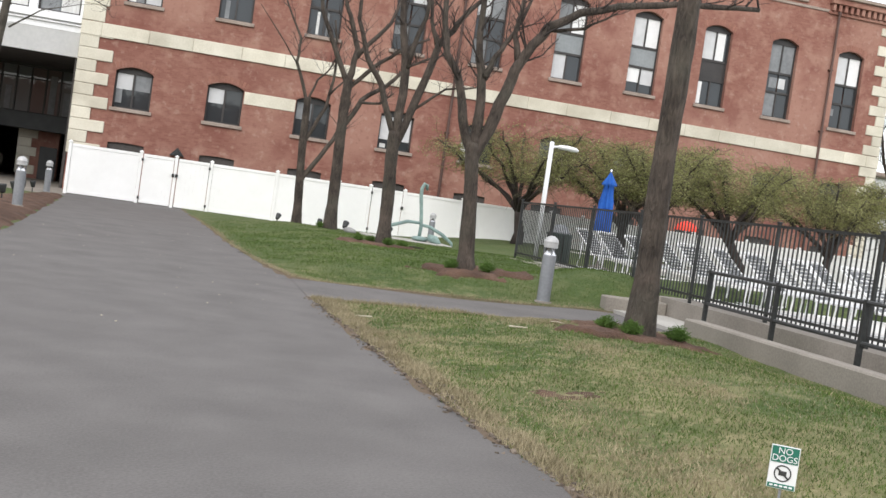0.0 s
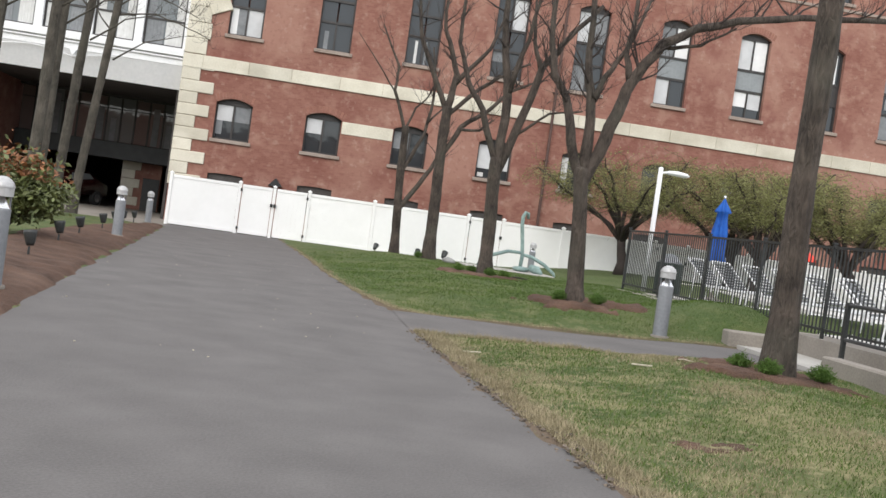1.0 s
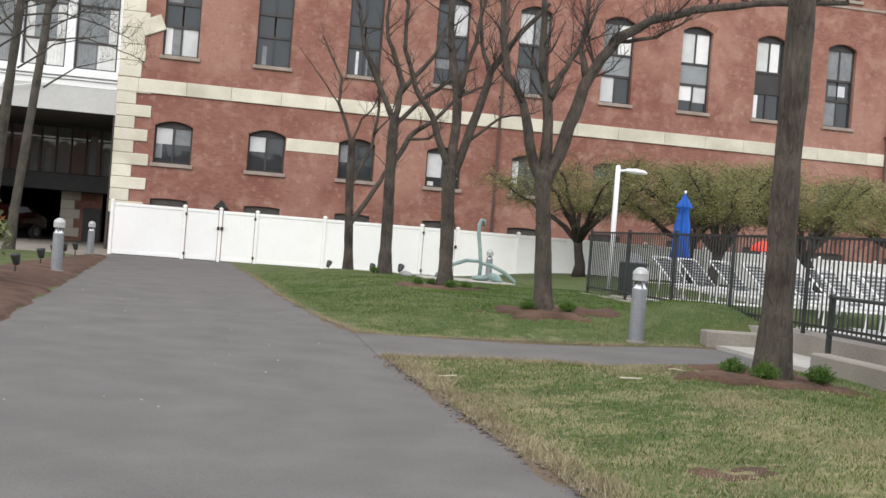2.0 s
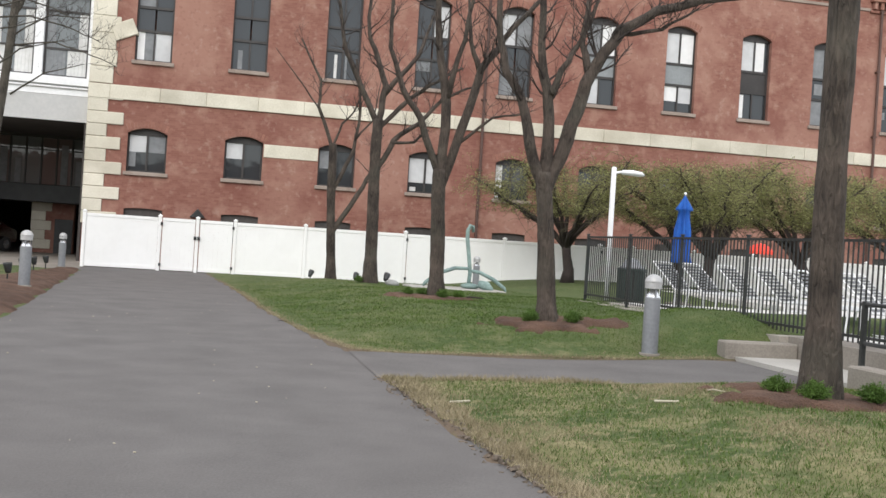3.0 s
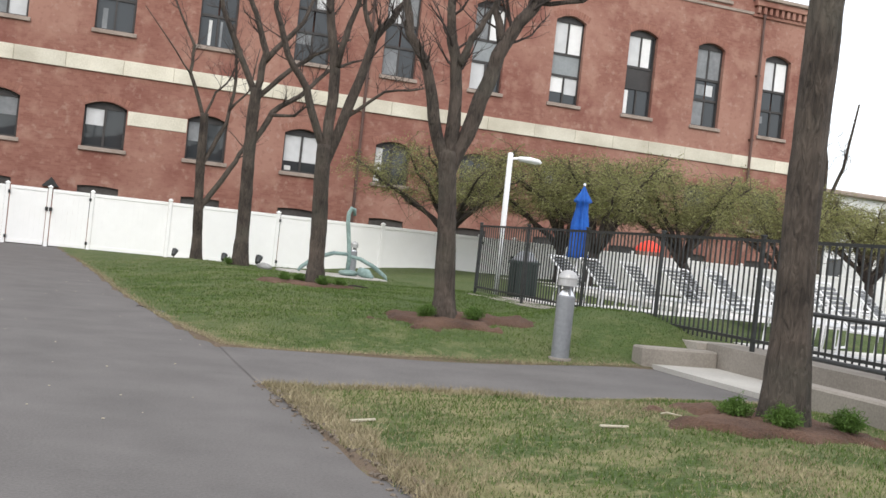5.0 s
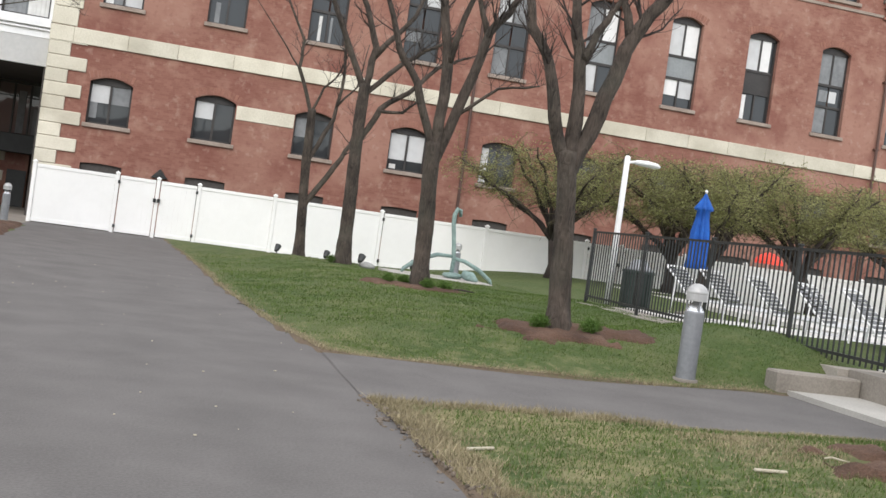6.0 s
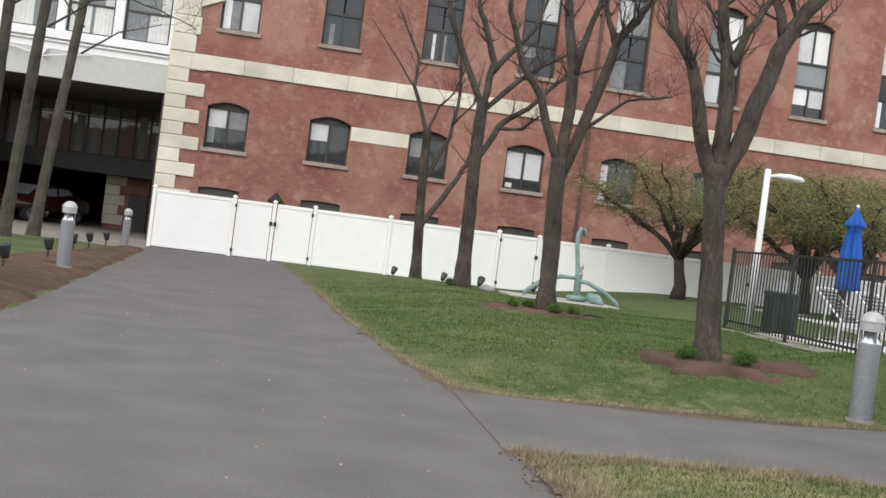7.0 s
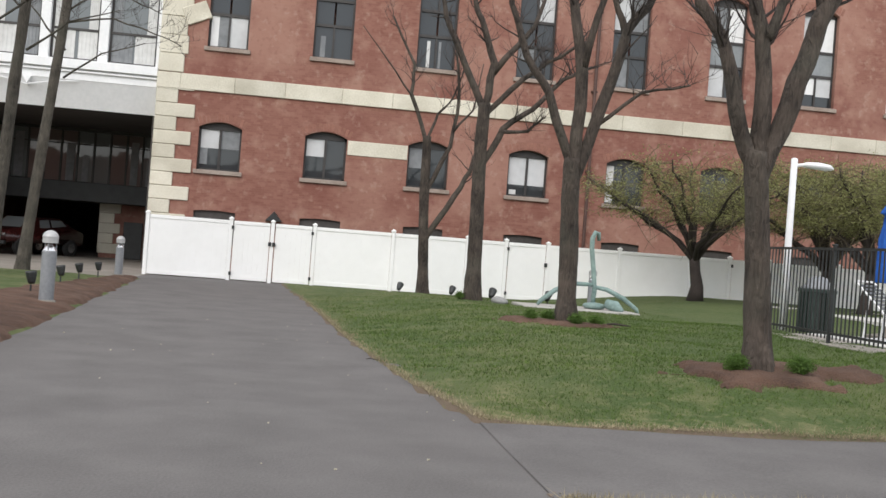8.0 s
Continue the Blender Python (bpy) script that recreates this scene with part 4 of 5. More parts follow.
bare_tree(TREES[2], 2.5, 0.135, [
    (0.068, 0.3, [(-0.10, 2.4), (-0.53, 3.45), (-0.88, 4.0), (-1.16, 4.8), (-1.2, 6.2)]),
    (0.098, 0.2, [(-0.04, 2.4), (-0.03, 3.8), (-0.24, 4.95), (-0.3, 6.6)]),
    (0.055, -0.3, [(-0.02, 3.9), (0.23, 5.05), (0.4, 6.4)]),
    (0.090, -0.2, [(0.0, 2.3), (0.32, 3.35), (0.62, 4.5), (1.0, 5.1), (1.7, 6.0)]),
    (0.050, 0.4, [(0.60, 4.45), (0.42, 5.05), (0.35, 6.3)]),
    (0.030, -0.5, [(0.2, 3.0), (0.9, 3.6), (1.5, 3.7)])], 13, "bare forked tree beside the anchor sculpture", -0.07)
bare_tree(TREES[3], 4.15, 0.14, [
    (0.068, 0.3, [(0.04, 2.95), (0.39, 3.67), (1.0, 4.15), (1.65, 4.85), (2.3, 5.2)]),
    (0.072, 0.2, [(-0.08, 4.05), (-0.63, 5.2), (-1.0, 5.9), (-1.2, 7.2)]),
    (0.080, 0.2, [(-0.04, 4.05), (0.10, 5.0), (-0.15, 5.7), (-0.4, 6.3), (-0.4, 7.6)]),
    (0.060, -0.3, [(0.0, 3.95), (0.76, 4.75), (1.2, 5.1), (2.0, 5.6)]),
    (0.060, 0.4, [(0.08, 4.8), (0.9, 5.9), (1.3, 7.0)]),
    (0.040, -0.4, [(0.3, 3.6), (0.9, 3.65), (1.2, 3.95)])], 14, "bare tree with spreading upper limbs", -0.05)
bare_tree(TREES[4], 4.2, 0.125, [
    (0.080, 0.2, [(0.0, 1.6), (0.67, 2.7), (1.04, 3.4), (1.25, 4.3)]),
    (0.055, 0.2, [(-0.23, 4.1), (-0.69, 5.3), (-0.67, 6.1), (-1.3, 7.3)]),
    (0.022, -0.2, [(-0.69, 5.25), (-1.4, 6.1), (-2.1, 6.9)]),
    (0.060, 0.3, [(-0.12, 2.75), (0.44, 4.0), (0.61, 5.3), (0.4, 6.9)]),
    (0.035, 0.2, [(-0.2, 4.1), (0.07, 4.85), (0.45, 5.3), (0.7, 6.2)]),
    (0.030, 0.2, [(0.5, 4.4), (1.0, 5.0), (1.2, 6.3)])], 15, "slender bare tree with a low side limb near the white fence", -0.22)
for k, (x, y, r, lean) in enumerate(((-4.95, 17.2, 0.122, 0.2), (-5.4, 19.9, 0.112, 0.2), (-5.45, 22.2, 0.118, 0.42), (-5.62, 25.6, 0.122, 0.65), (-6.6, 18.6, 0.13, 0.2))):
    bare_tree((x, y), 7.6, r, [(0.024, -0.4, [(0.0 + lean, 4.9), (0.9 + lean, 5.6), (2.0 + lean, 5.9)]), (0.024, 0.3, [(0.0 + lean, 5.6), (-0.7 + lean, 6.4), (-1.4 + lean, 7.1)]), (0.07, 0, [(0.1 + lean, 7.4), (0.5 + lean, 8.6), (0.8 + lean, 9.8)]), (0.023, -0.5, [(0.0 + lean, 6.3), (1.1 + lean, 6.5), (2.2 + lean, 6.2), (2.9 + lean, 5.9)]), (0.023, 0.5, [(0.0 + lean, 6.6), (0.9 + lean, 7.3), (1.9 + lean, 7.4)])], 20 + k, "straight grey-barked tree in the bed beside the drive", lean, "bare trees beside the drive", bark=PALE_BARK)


# ---- budding crab-apple trees ----
BUD_TWIG = material("budding_twig", (0.060, 0.050, 0.030), (0.13, 0.11, 0.062), 20, 3, 0.9, 0.1)
LEAF = material("budding_leaf", (0.175, 0.185, 0.066), (0.340, 0.340, 0.160), 3, 0.9, 0.7, 0, vary=0.3, island=True, spec=0.2)


def let_light_through(m, share):
    """Thin leaves pass part of the light to their far side."""
    n, l = m.node_tree.nodes, m.node_tree.links
    thin, both = n.new("ShaderNodeBsdfTranslucent"), n.new("ShaderNodeMixShader")
    l.new(n["Principled BSDF"].inputs["Base Color"].links[0].from_socket, thin.inputs["Color"])
    both.inputs[0].default_value = share
    l.new(n["Principled BSDF"].outputs[0], both.inputs[1])
    l.new(thin.outputs[0], both.inputs[2])
    l.new(both.outputs[0], n["Material Output"].inputs["Surface"])


let_light_through(LEAF, 0.45)
SHRUB_LEAF = material("fresh_green_leaf", (0.055, 0.110, 0.020), (0.120, 0.205, 0.042), 5, 2, 0.6, 0, vary=0.3, island=True, spec=0.3)
let_light_through(SHRUB_LEAF, 0.35)
OLIVE_LEAF = material("olive_leaf", (0.055, 0.075, 0.022), (0.16, 0.18, 0.065), 5, 2, 0.5, 0, vary=0.35, island=True)
RUST_LEAF = material("rust_leaf", (0.16, 0.060, 0.022), (0.30, 0.13, 0.05), 5, 2, 0.6, 0, vary=0.3, island=True)


def leaf_mesh(name, spots, size, mat, parent, rng, long=1.6, label=""):
    verts, faces = [], []
    for p in spots:
        a = Vector((rng.uniform(-1, 1), rng.uniform(-1, 1), rng.uniform(-0.8, 0.8))).normalized()
        b = a.orthogonal().normalized()
        b.rotate(Matrix.Rotation(rng.uniform(0, 6.28), 3, a))
        s = size * rng.uniform(0.6, 1.3)
        n = len(verts)
        c = a.cross(b) * s * 0.15
        verts += [tuple(p), tuple(p + a * s * 0.5 * long + b * s * 0.5 + c), tuple(p + a * s * long), tuple(p + a * s * 0.5 * long - b * s * 0.5 + c)]
        faces.append((n, n + 1, n + 2, n + 3))
    me = bpy.data.meshes.new(name)
    me.from_pydata(verts, [], faces)
    me.materials.append(mat)
    ob = new(name, me)
    ob.parent = parent
    return tagged(ob, label, kind="stuff")


def crab_apple(x, y, z, spread, top, seed, lean=0.0, per=16, floor=1.75):
    rng = random.Random(seed)
    tree = thing("crab_apple_tree", (x, y, z), "low spreading tree in olive-green bud", "tree", "budding trees by the pool")
    bm = bmesh.new()
    tube(bm, [(0, 0, -0.15), (0.03, 0, 0.3), (lean * 0.5, 0, 0.75), (lean, 0, 1.15)], [0.24, 0.18, 0.15, 0.15], 10, 0.1, rng)
    part("trunk", bm, TWIG, tree, flat=False)
    spots = []
    fine = bmesh.new()
    for k in range(13):
        a = 2 * math.pi * (k + rng.uniform(-0.3, 0.3)) / 13 * 2
        reach = spread * (rng.uniform(0.8, 1.0) if k % 2 else rng.uniform(0.35, 0.7))
        h = top * (rng.uniform(0.66, 0.86) if k % 2 else rng.uniform(0.84, 0.95))
        q = []
        for j in range(9):
            t = j / 8
            r = reach * t ** 0.9
            q.append(Vector((lean + r * math.cos(a), r * math.sin(a), 1.0 + (h - 1.0) * (t ** 0.7))) + Vector((rng.uniform(-1, 1), rng.uniform(-1, 1), rng.uniform(-1, 1))) * 0.07 * (j > 0))
        bm = bmesh.new()
        tube(bm, q, [0.08 * (1.1 - t / 9) for t in range(9)], 7, 0.1, rng)
        part("limb", bm, TWIG, tree, flat=False)
        for j in range(3, 9):
            for _ in range(8):
                p = q[j - 1].lerp(q[j], rng.random())
                d = Vector((rng.uniform(-1, 1), rng.uniform(-1, 1), rng.uniform(-0.3, 0.6))).normalized()
                s = [p]
                step = rng.uniform(0.14, 0.36)
                for _k in range(4):
                    d = (d + Vector((rng.uniform(-0.5, 0.5), rng.uniform(-0.5, 0.5), rng.uniform(-0.5, 0.3)))).normalized()
                    p = s[-1] + d * step
                    s.append(Vector((p.x, p.y, min(p.z, top * (0.97 - 0.04 * rng.random())))))
                tube(fine, s, [0.014, 0.011, 0.009, 0.006, 0.004], 4)
                for e in s[1:]:
                    for _k in range(per):
                        w = e + Vector((rng.gauss(0, 0.11), rng.gauss(0, 0.11), rng.gauss(0, 0.08)))
                        if floor + 0.25 * rng.random() < w.z < top * (1.04 - 0.16 * rng.random()):
                            spots.append(w)
    tagged(part("twig_spray", fine, BUD_TWIG, tree), kind="stuff")
    leaf_mesh("crown", spots, 0.030, LEAF, tree, rng, 2.8, label="sparse olive-green buds and young leaves")
    return tree


crab_apple(12.62, 27.0, 0.5, 3.6, 4.4, 41, -0.1, 8, 2.0)
for k, (x, y, lean, top) in enumerate(((16.0, 23.8, 0.2, 4.3), (19.5, 23.4, -0.5, 4.1), (22.9, 23.7, 0.2, 4.05), (26.3, 23.4, 0.0, 3.9), (29.8, 24.2, 0.2, 4.0), (16.5, 26.8, 0.0, 4.4))):
    crab_apple(x, y, 0.42, 3.1, top, 42 + k, lean, 11, 2.0)


# ---- bollards, lamp, bin ----
def bollard(x, y, z):
    b = thing("bollard_light", (x, y, z), "grey metal bollard light with a domed cap on a concrete foot", "bollard", "bollard lights")
    bm = bmesh.new()
    lathe(bm, [(0.135, -0.15), (0.135, 0.07), (0.128, 0.085)], 20)
    part("foot", bm, CONCRETE, b, "grey concrete foot")
    bm = bmesh.new()
    lathe(bm, [(0.102, 0.085), (0.102, 0.775), (0.095, 0.79)], 24)
    part("shaft", bm, GREY_METAL, b, flat=True)
    bm = bmesh.new()
    lathe(bm, [(0.098, 0.79), (0.045, 0.87), (0.03, 0.90)], 24)
    part("reflector", bm, CHROME, b, "bright cone reflector")
    for k in range(3):
        a = 2 * math.pi * k / 3 + 0.5
        part("strut", boxes((0.088 * math.cos(a) - 0.008, 0.088 * math.cos(a) + 0.008, 0.088 * math.sin(a) - 0.008, 0.088 * math.sin(a) + 0.008, 0.785, 0.92)), GREY_METAL, b)
    bm = bmesh.new()
    lathe(bm, [(0.03, 0.895), (0.108, 0.90), (0.108, 0.975), (0.112, 0.98), (0.112, 0.995), (0.098, 1.03), (0.07, 1.06), (0.035, 1.078), (0.006, 1.082)], 24)
    part("cap", bm, PALE_METAL, b, "domed cap")
    return b


first = bollard(6.50, 5.97, 0.03)
for x, y, z in ((-1.45, 1.85, 0.03), (-2.28, 13.75, 0.03), (-3.36, 26.2, -0.08), (8.97, 25.0, 0.0)):
    copy_thing(first, pose(x, y, z))

lamp = thing("street_lamp", (9.04, 14.12, 0.30), "white lamp post with a flat cobra-head lantern", "lamp post")
bm = bmesh.new()
lathe(bm, [(0.14, -0.05), (0.14, 0.03), (0.09, 0.06), (0.06, 0.09)], 16)
part("base", bm, WHITE_PAINT, lamp)
bm = bmesh.new()
lathe(bm, [(0.058, 0.05), (0.055, 1.5), (0.052, 2.86), (0.03, 2.88)], 16)
part("pole", bm, WHITE_PAINT, lamp, flat=False)
bm = bmesh.new()
tube(bm, [(0.03, 0, 2.76), (0.2, 0, 2.79)], [0.026, 0.026], 8)
part("arm", bm, WHITE_PAINT, lamp)
bm = bmesh.new()
tube(bm, [(0.14, 0, 2.78), (0.2, 0, 2.79), (0.4, 0, 2.79), (0.58, 0, 2.76), (0.66, 0, 2.735)], [0.03, 0.085, 0.11, 0.10, 0.04], 14)
bmesh.ops.scale(bm, vec=(1, 1.15, 0.55), verts=bm.verts, space=Matrix.Translation((0, 0, -2.77)))
part("head", bm, WHITE_PAINT, lamp, "white lantern head", flat=False)
bm = bmesh.new()
lathe(bm, [(0.05, 0), (0.16, 0.02), (0.15, 0.06), (0.06, 0.10)], 14, pose(0.1, -0.32, 0.02))
tagged(part("white_cover", bm, WHITE_PAINT), "small white utility cover on the grass", "cover").matrix_basis = pose(9.0, 13.9, 0.28)

BIN_GREEN = material("dark_green_steel", (0.010, 0.022, 0.018), (0.022, 0.040, 0.034), 20, 3, 0.5, 0.05)
bin_ = thing("litter_bin", (9.46, 13.85, 0.28), "dark green slatted litter bin with a pale dome lid", "litter bin")
bm = bmesh.new()
lathe(bm, [(0.255, 0.03), (0.255, 0.80)], 24)
part("liner", bm, DARK, bin_)
for k in range(26):
    a = 2 * math.pi * k / 26
    bm = bmesh.new()
    box(bm, 0.262, 0.288, -0.024, 0.024, 0.02, 0.82, Matrix.Rotation(a, 4, "Z"))
    part("slat", bm, BIN_GREEN, bin_)
for z in (0.06, 0.79):
    bm = bmesh.new()
    lathe(bm, [(0.294, z - 0.03), (0.303, z - 0.02), (0.303, z + 0.02), (0.294, z + 0.03)], 28)
    part("hoop", bm, BIN_GREEN, bin_)
bm = bmesh.new()
lathe(bm, [(0.265, 0.81), (0.255, 0.85), (0.20, 0.88), (0.18, 0.93), (0.13, 1.00), (0.02, 1.03)], 24)
part("lid", bm, GREY_METAL, bin_, "pale grey dome lid", flat=False)


# ---- pool furniture ----
def closed_umbrella(x, y, z, height, cloth, label):
    u = thing("closed_umbrella", (x, y, z), label, "umbrella")
    bm = bmesh.new()
    lathe(bm, [(0.02, 0.03), (0.02, height - 0.08)], 10)
    part("pole", bm, WHITE_PAINT, u)
    bm = bmesh.new()
    lathe(bm, [(0.26, 0), (0.26, 0.05), (0.05, 0.09), (0.03, 0.2)], 20)
    part("base", bm, CONCRETE, u)
    bm = bmesh.new()
    rings = []
    prof = [(0.012, height - 0.06), (0.045, height - 0.14), (0.085, height - 0.24), (0.122, height - 0.33), (0.125, height - 0.36), (0.085, height - 0.38), (0.092, height - 0.54), (0.125, height - 0.75), (0.135, height - 1.05), (0.14, height - 1.28), (0.155, height - 1.40), (0.12, height - 1.42)]
    for r, h in prof:
        ring = []
        for k in range(32):
            a = 2 * math.pi * k / 32
            f = 1 + 0.42 * math.sin(7 * a + h * 1.5) * min(1, r / 0.1) + 0.05 * math.sin(3 * a + 4 * h)
            ring.append(bm.verts.new((r * f * math.cos(a), r * f * math.sin(a), h)))
        rings.append(ring)
    for a, b in zip(rings, rings[1:]):
        for k in range(32):
            bm.faces.new((a[k], a[(k + 1) % 32], b[(k + 1) % 32], b[k]))
    part("canopy", bm, cloth, u, "furled blue canvas", flat=False)
    bm = bmesh.new()
    lathe(bm, [(0.012, height - 0.07), (0.03, height - 0.04), (0.022, height - 0.01), (0.005, height)], 12)
    part("finial", bm, CHROME, u)
    return u


closed_umbrella(10.14, 13.0, DECK_Z, 2.27, CANVAS, "furled blue canvas umbrella on the pool deck")

red = thing("red_umbrella", (14.85, 18.4, DECK_Z), "low red canvas umbrella beside the pool chairs", "umbrella")
bm = bmesh.new()
lathe(bm, [(0.015, 0.02), (0.015, 1.5)], 8)
part("pole", bm, WHITE_PAINT, red)
bm = bmesh.new()
lathe(bm, [(0.36, 1.22), (0.34, 1.30), (0.26, 1.40), (0.14, 1.47), (0.02, 1.50)], 8)
part("canopy", bm, RED_CANVAS, red)

# back straps are darker than the seat's: their shade is in the grey
BACK_STRAP = material("shaded_grey_strap", (0.07, 0.075, 0.08), (0.13, 0.135, 0.14), 12, 3, 0.55, 0.05)
STRAP = material("white_strap", (0.60, 0.61, 0.62), (0.74, 0.75, 0.76), 12, 3, 0.55, 0.05)


def lounge_chair():
    c = thing("lounge_chair", (0, 0, 0), "white tubular pool lounge chair with its slatted back raised", "lounge chair", "lounge chairs on the pool deck")
    for s in (-0.3, 0.3):
        bm = bmesh.new()
        tube(bm, [(-0.05, s, 0.34), (1.25, s, 0.34), (1.32, s, 0.30), (1.32, s, 0.05)], [0.017] * 4, 6)
        part("side_rail", bm, WHITE_PAINT, c)
        bm = bmesh.new()
        tube(bm, [(0.0, s, 0.34), (-0.26, s, 0.60), (-0.52, s, 0.85)], [0.017] * 3, 6)
        part("back_rail", bm, WHITE_PAINT, c)
        bm = bmesh.new()
        tube(bm, [(-0.35, s, 0.02), (0.25, s, 0.02), (0.28, s, 0.34)], [0.016] * 3, 6)
        part("leg", bm, WHITE_PAINT, c)
        bm = bmesh.new()
        tube(bm, [(-0.35, s, 0.02), (-0.30, s, 0.63)], [0.014] * 2, 6)
        part("back_strut", bm, WHITE_PAINT, c)
    for x, z in ((-0.35, 0.02), (1.32, 0.05), (-0.52, 0.85)):
        bm = bmesh.new()
        tube(bm, [(x, -0.3, z), (x, 0.3, z)], [0.016] * 2, 6)
        part("cross_bar", bm, WHITE_PAINT, c)
    for k in range(12):
        x = 0.03 + 0.1 * k
        part("seat_strap", boxes((x, x + 0.06, -0.3, 0.3, 0.35, 0.36)), STRAP, c)
    for k in range(9):
        bm = bmesh.new()
        t = 0.06 + 0.1 * k
        box(bm, -0.02, 0.02, -0.3, 0.3, 0.0, 0.01, pose(-0.52 * t, 0, 0.34 + 0.51 * t + 0.01, 0, 44.5, 0))
        part("back_strap", bm, BACK_STRAP, c)
    return c


chair = lounge_chair()
rng = random.Random(9)
spots = [(9.85, 12.2 - 1.2 * k, -54) for k in range(13)] + [(12.7, 12.7 - 1.25 * k, -52) for k in range(11)] + [(15.6, 12.4 - 1.4 * k, -56) for k in range(7)] + [(11.3, 16.3, -30), (16.2, 16.5, -30), (17.6, 15.0, -25), (18.5, 17.0, -30)]
chair.matrix_basis = pose(spots[0][0], spots[0][1], DECK_Z, 0, 0, spots[0][2])
for x, y, turn in spots[1:]:
    if y > 13.2 and x < 14.0:
        continue
    copy_thing(chair, pose(x + rng.uniform(-0.1, 0.1), y + rng.uniform(-0.06, 0.06), DECK_Z, 0, 0, turn + rng.uniform(-6, 6)))


# ---- anchor sculpture ----
anchor_z = land_z(7.0, 18.9)
tagged(part("sculpture_slab", boxes((5.75, 8.05, 18.2, 19.8, anchor_z - 0.15, anchor_z + 0.055), bevel=0.015), PALE_CONCRETE), "pale concrete slab set in the lawn", "slab")
anchor = thing("anchor_sculpture", (7.2, 19.0, anchor_z + 0.05), "weathered green bronze anchor sculpture on a concrete slab", "sculpture")
bm = bmesh.new()
tube(bm, [(0.08, 0, 0.05), (0.10, 0, 0.4), (0.05, 0, 0.8), (-0.02, 0, 1.25), (-0.02, 0, 1.45), (0.04, 0, 1.58), (0.12, 0.05, 1.56), (0.14, 0.08, 1.42)], [0.046, 0.05, 0.048, 0.05, 0.05, 0.048, 0.045, 0.04], 12)
part("shank", bm, VERDIGRIS, anchor, flat=False)
for name, pts in (("arm", [(0.06, 0, 0.50), (-0.30, -0.05, 0.50), (-0.75, -0.1, 0.34), (-1.05, -0.12, 0.10), (-1.10, -0.12, 0.02)]), ("arm", [(0.06, 0, 0.46), (0.35, -0.05, 0.42), (0.70, -0.1, 0.26), (0.98, -0.12, 0.06), (1.02, -0.14, -0.05)])):
    bm = bmesh.new()
    tube(bm, pts, [0.04, 0.048, 0.05, 0.045, 0.028], 12)
    part(name, bm, VERDIGRIS, anchor, flat=False)
bm = bmesh.new()
lathe(bm, [(0.05, 0), (0.2, 0.02), (0.24, 0.07), (0.2, 0.12), (0.06, 0.14)], 16, pose(0.10, -0.05, 0.0))
part("crown", bm, VERDIGRIS, anchor, flat=False)
bm = bmesh.new()
tube(bm, [(0.30, -0.25, 0.14), (0.45, -0.38, 0.10), (0.56, -0.5, 0.02)], [0.10, 0.12, 0.05], 10)
part("fluke", bm, VERDIGRIS, anchor, flat=False)
ROCK = material("grey_stone", (0.15, 0.15, 0.145), (0.32, 0.32, 0.31), 18, 3, 0.9, 0.5)


# ---- small lights in the ground ----
def spot_light(x, y, z, turn, tilt=35):
    s = thing("garden_spotlight", (x, y, z), "small black garden spotlight on a stake", "spotlight", "garden spotlights")
    bm = bmesh.new()
    tube(bm, [(0, 0, -0.1), (0, 0, 0.13)], [0.018, 0.016], 6)
    part("stake", bm, BLACK_STEEL, s)
    bm = bmesh.new()
    lathe(bm, [(0.045, -0.10), (0.06, -0.06), (0.085, 0.06), (0.088, 0.10), (0.075, 0.10), (0.06, 0.05)], 14, pose(0, 0, 0.24, 0, tilt, turn))
    part("head", bm, BLACK_STEEL, s, flat=False)
    return s


for k, (x, y) in enumerate(((-2.05, 5.7), (-2.38, 8.9), (-2.62, 11.7), (-2.78, 14.9), (-3.15, 18.6), (-3.3, 21.0), (-3.5, 24.2))):
    spot_light(x, y, sheet_z(x, y) + 0.02, 150 + 20 * (k % 3), 9)
for x, y in ((3.9, 25.3), (5.15, 24.4), (5.36, 20.0), (6.75, 20.7)):
    spot_light(x, y, sheet_z(x, y) - 0.08, 60, 40)
rock = bmesh.new()
bmesh.ops.create_icosphere(rock, subdivisions=3, radius=0.15)
for v in rock.verts:
    v.co = Vector((v.co.x * 1.2, v.co.y, v.co.z * 0.62)) * (1 + 0.3 * noise.noise(v.co * 5))
tagged(part("boulder", rock, ROCK, flat=False), "small rough grey boulder on the lawn", "rock").matrix_basis = pose(5.42, 19.5, sheet_z(5.42, 19.5) + 0.05)


# ---- shrubs ----
def tuft(x, y, size, seed):
    """A low rounded clump of small upright leaves on a few stems."""
    rng = random.Random(seed)
    t = thing("small_shrub", (x, y, sheet_z(x, y) + 0.03), "small fresh green tuft at the foot of a tree", "shrub", "shrubs round the trees")
    stems, spots = bmesh.new(), []
    for _ in range(60):
        a, out = rng.uniform(0, 6.28), rng.random() ** 0.6
        tip = Vector((math.cos(a) * out * size * 0.92, math.sin(a) * out * size * 0.92, size * (1.12 - 0.65 * out * out) * rng.uniform(0.75, 1.08)))
        tube(stems, [Vector((0, 0, -0.02)) + tip * 0.1, tip * 0.6, tip], [0.004, 0.003, 0.0015], 4)
        for _k in range(34):
            w = tip * rng.uniform(0.35, 1.0) + Vector((rng.gauss(0, 0.016), rng.gauss(0, 0.016), rng.gauss(0, 0.012)))
            spots.append(Vector((w.x, w.y, max(0.0, w.z))))
    tagged(part("stems", stems, SHRUB_LEAF, t), kind="stuff")
    leaf_mesh("leaves", spots, 0.0075, SHRUB_LEAF, t, rng, 4.5)


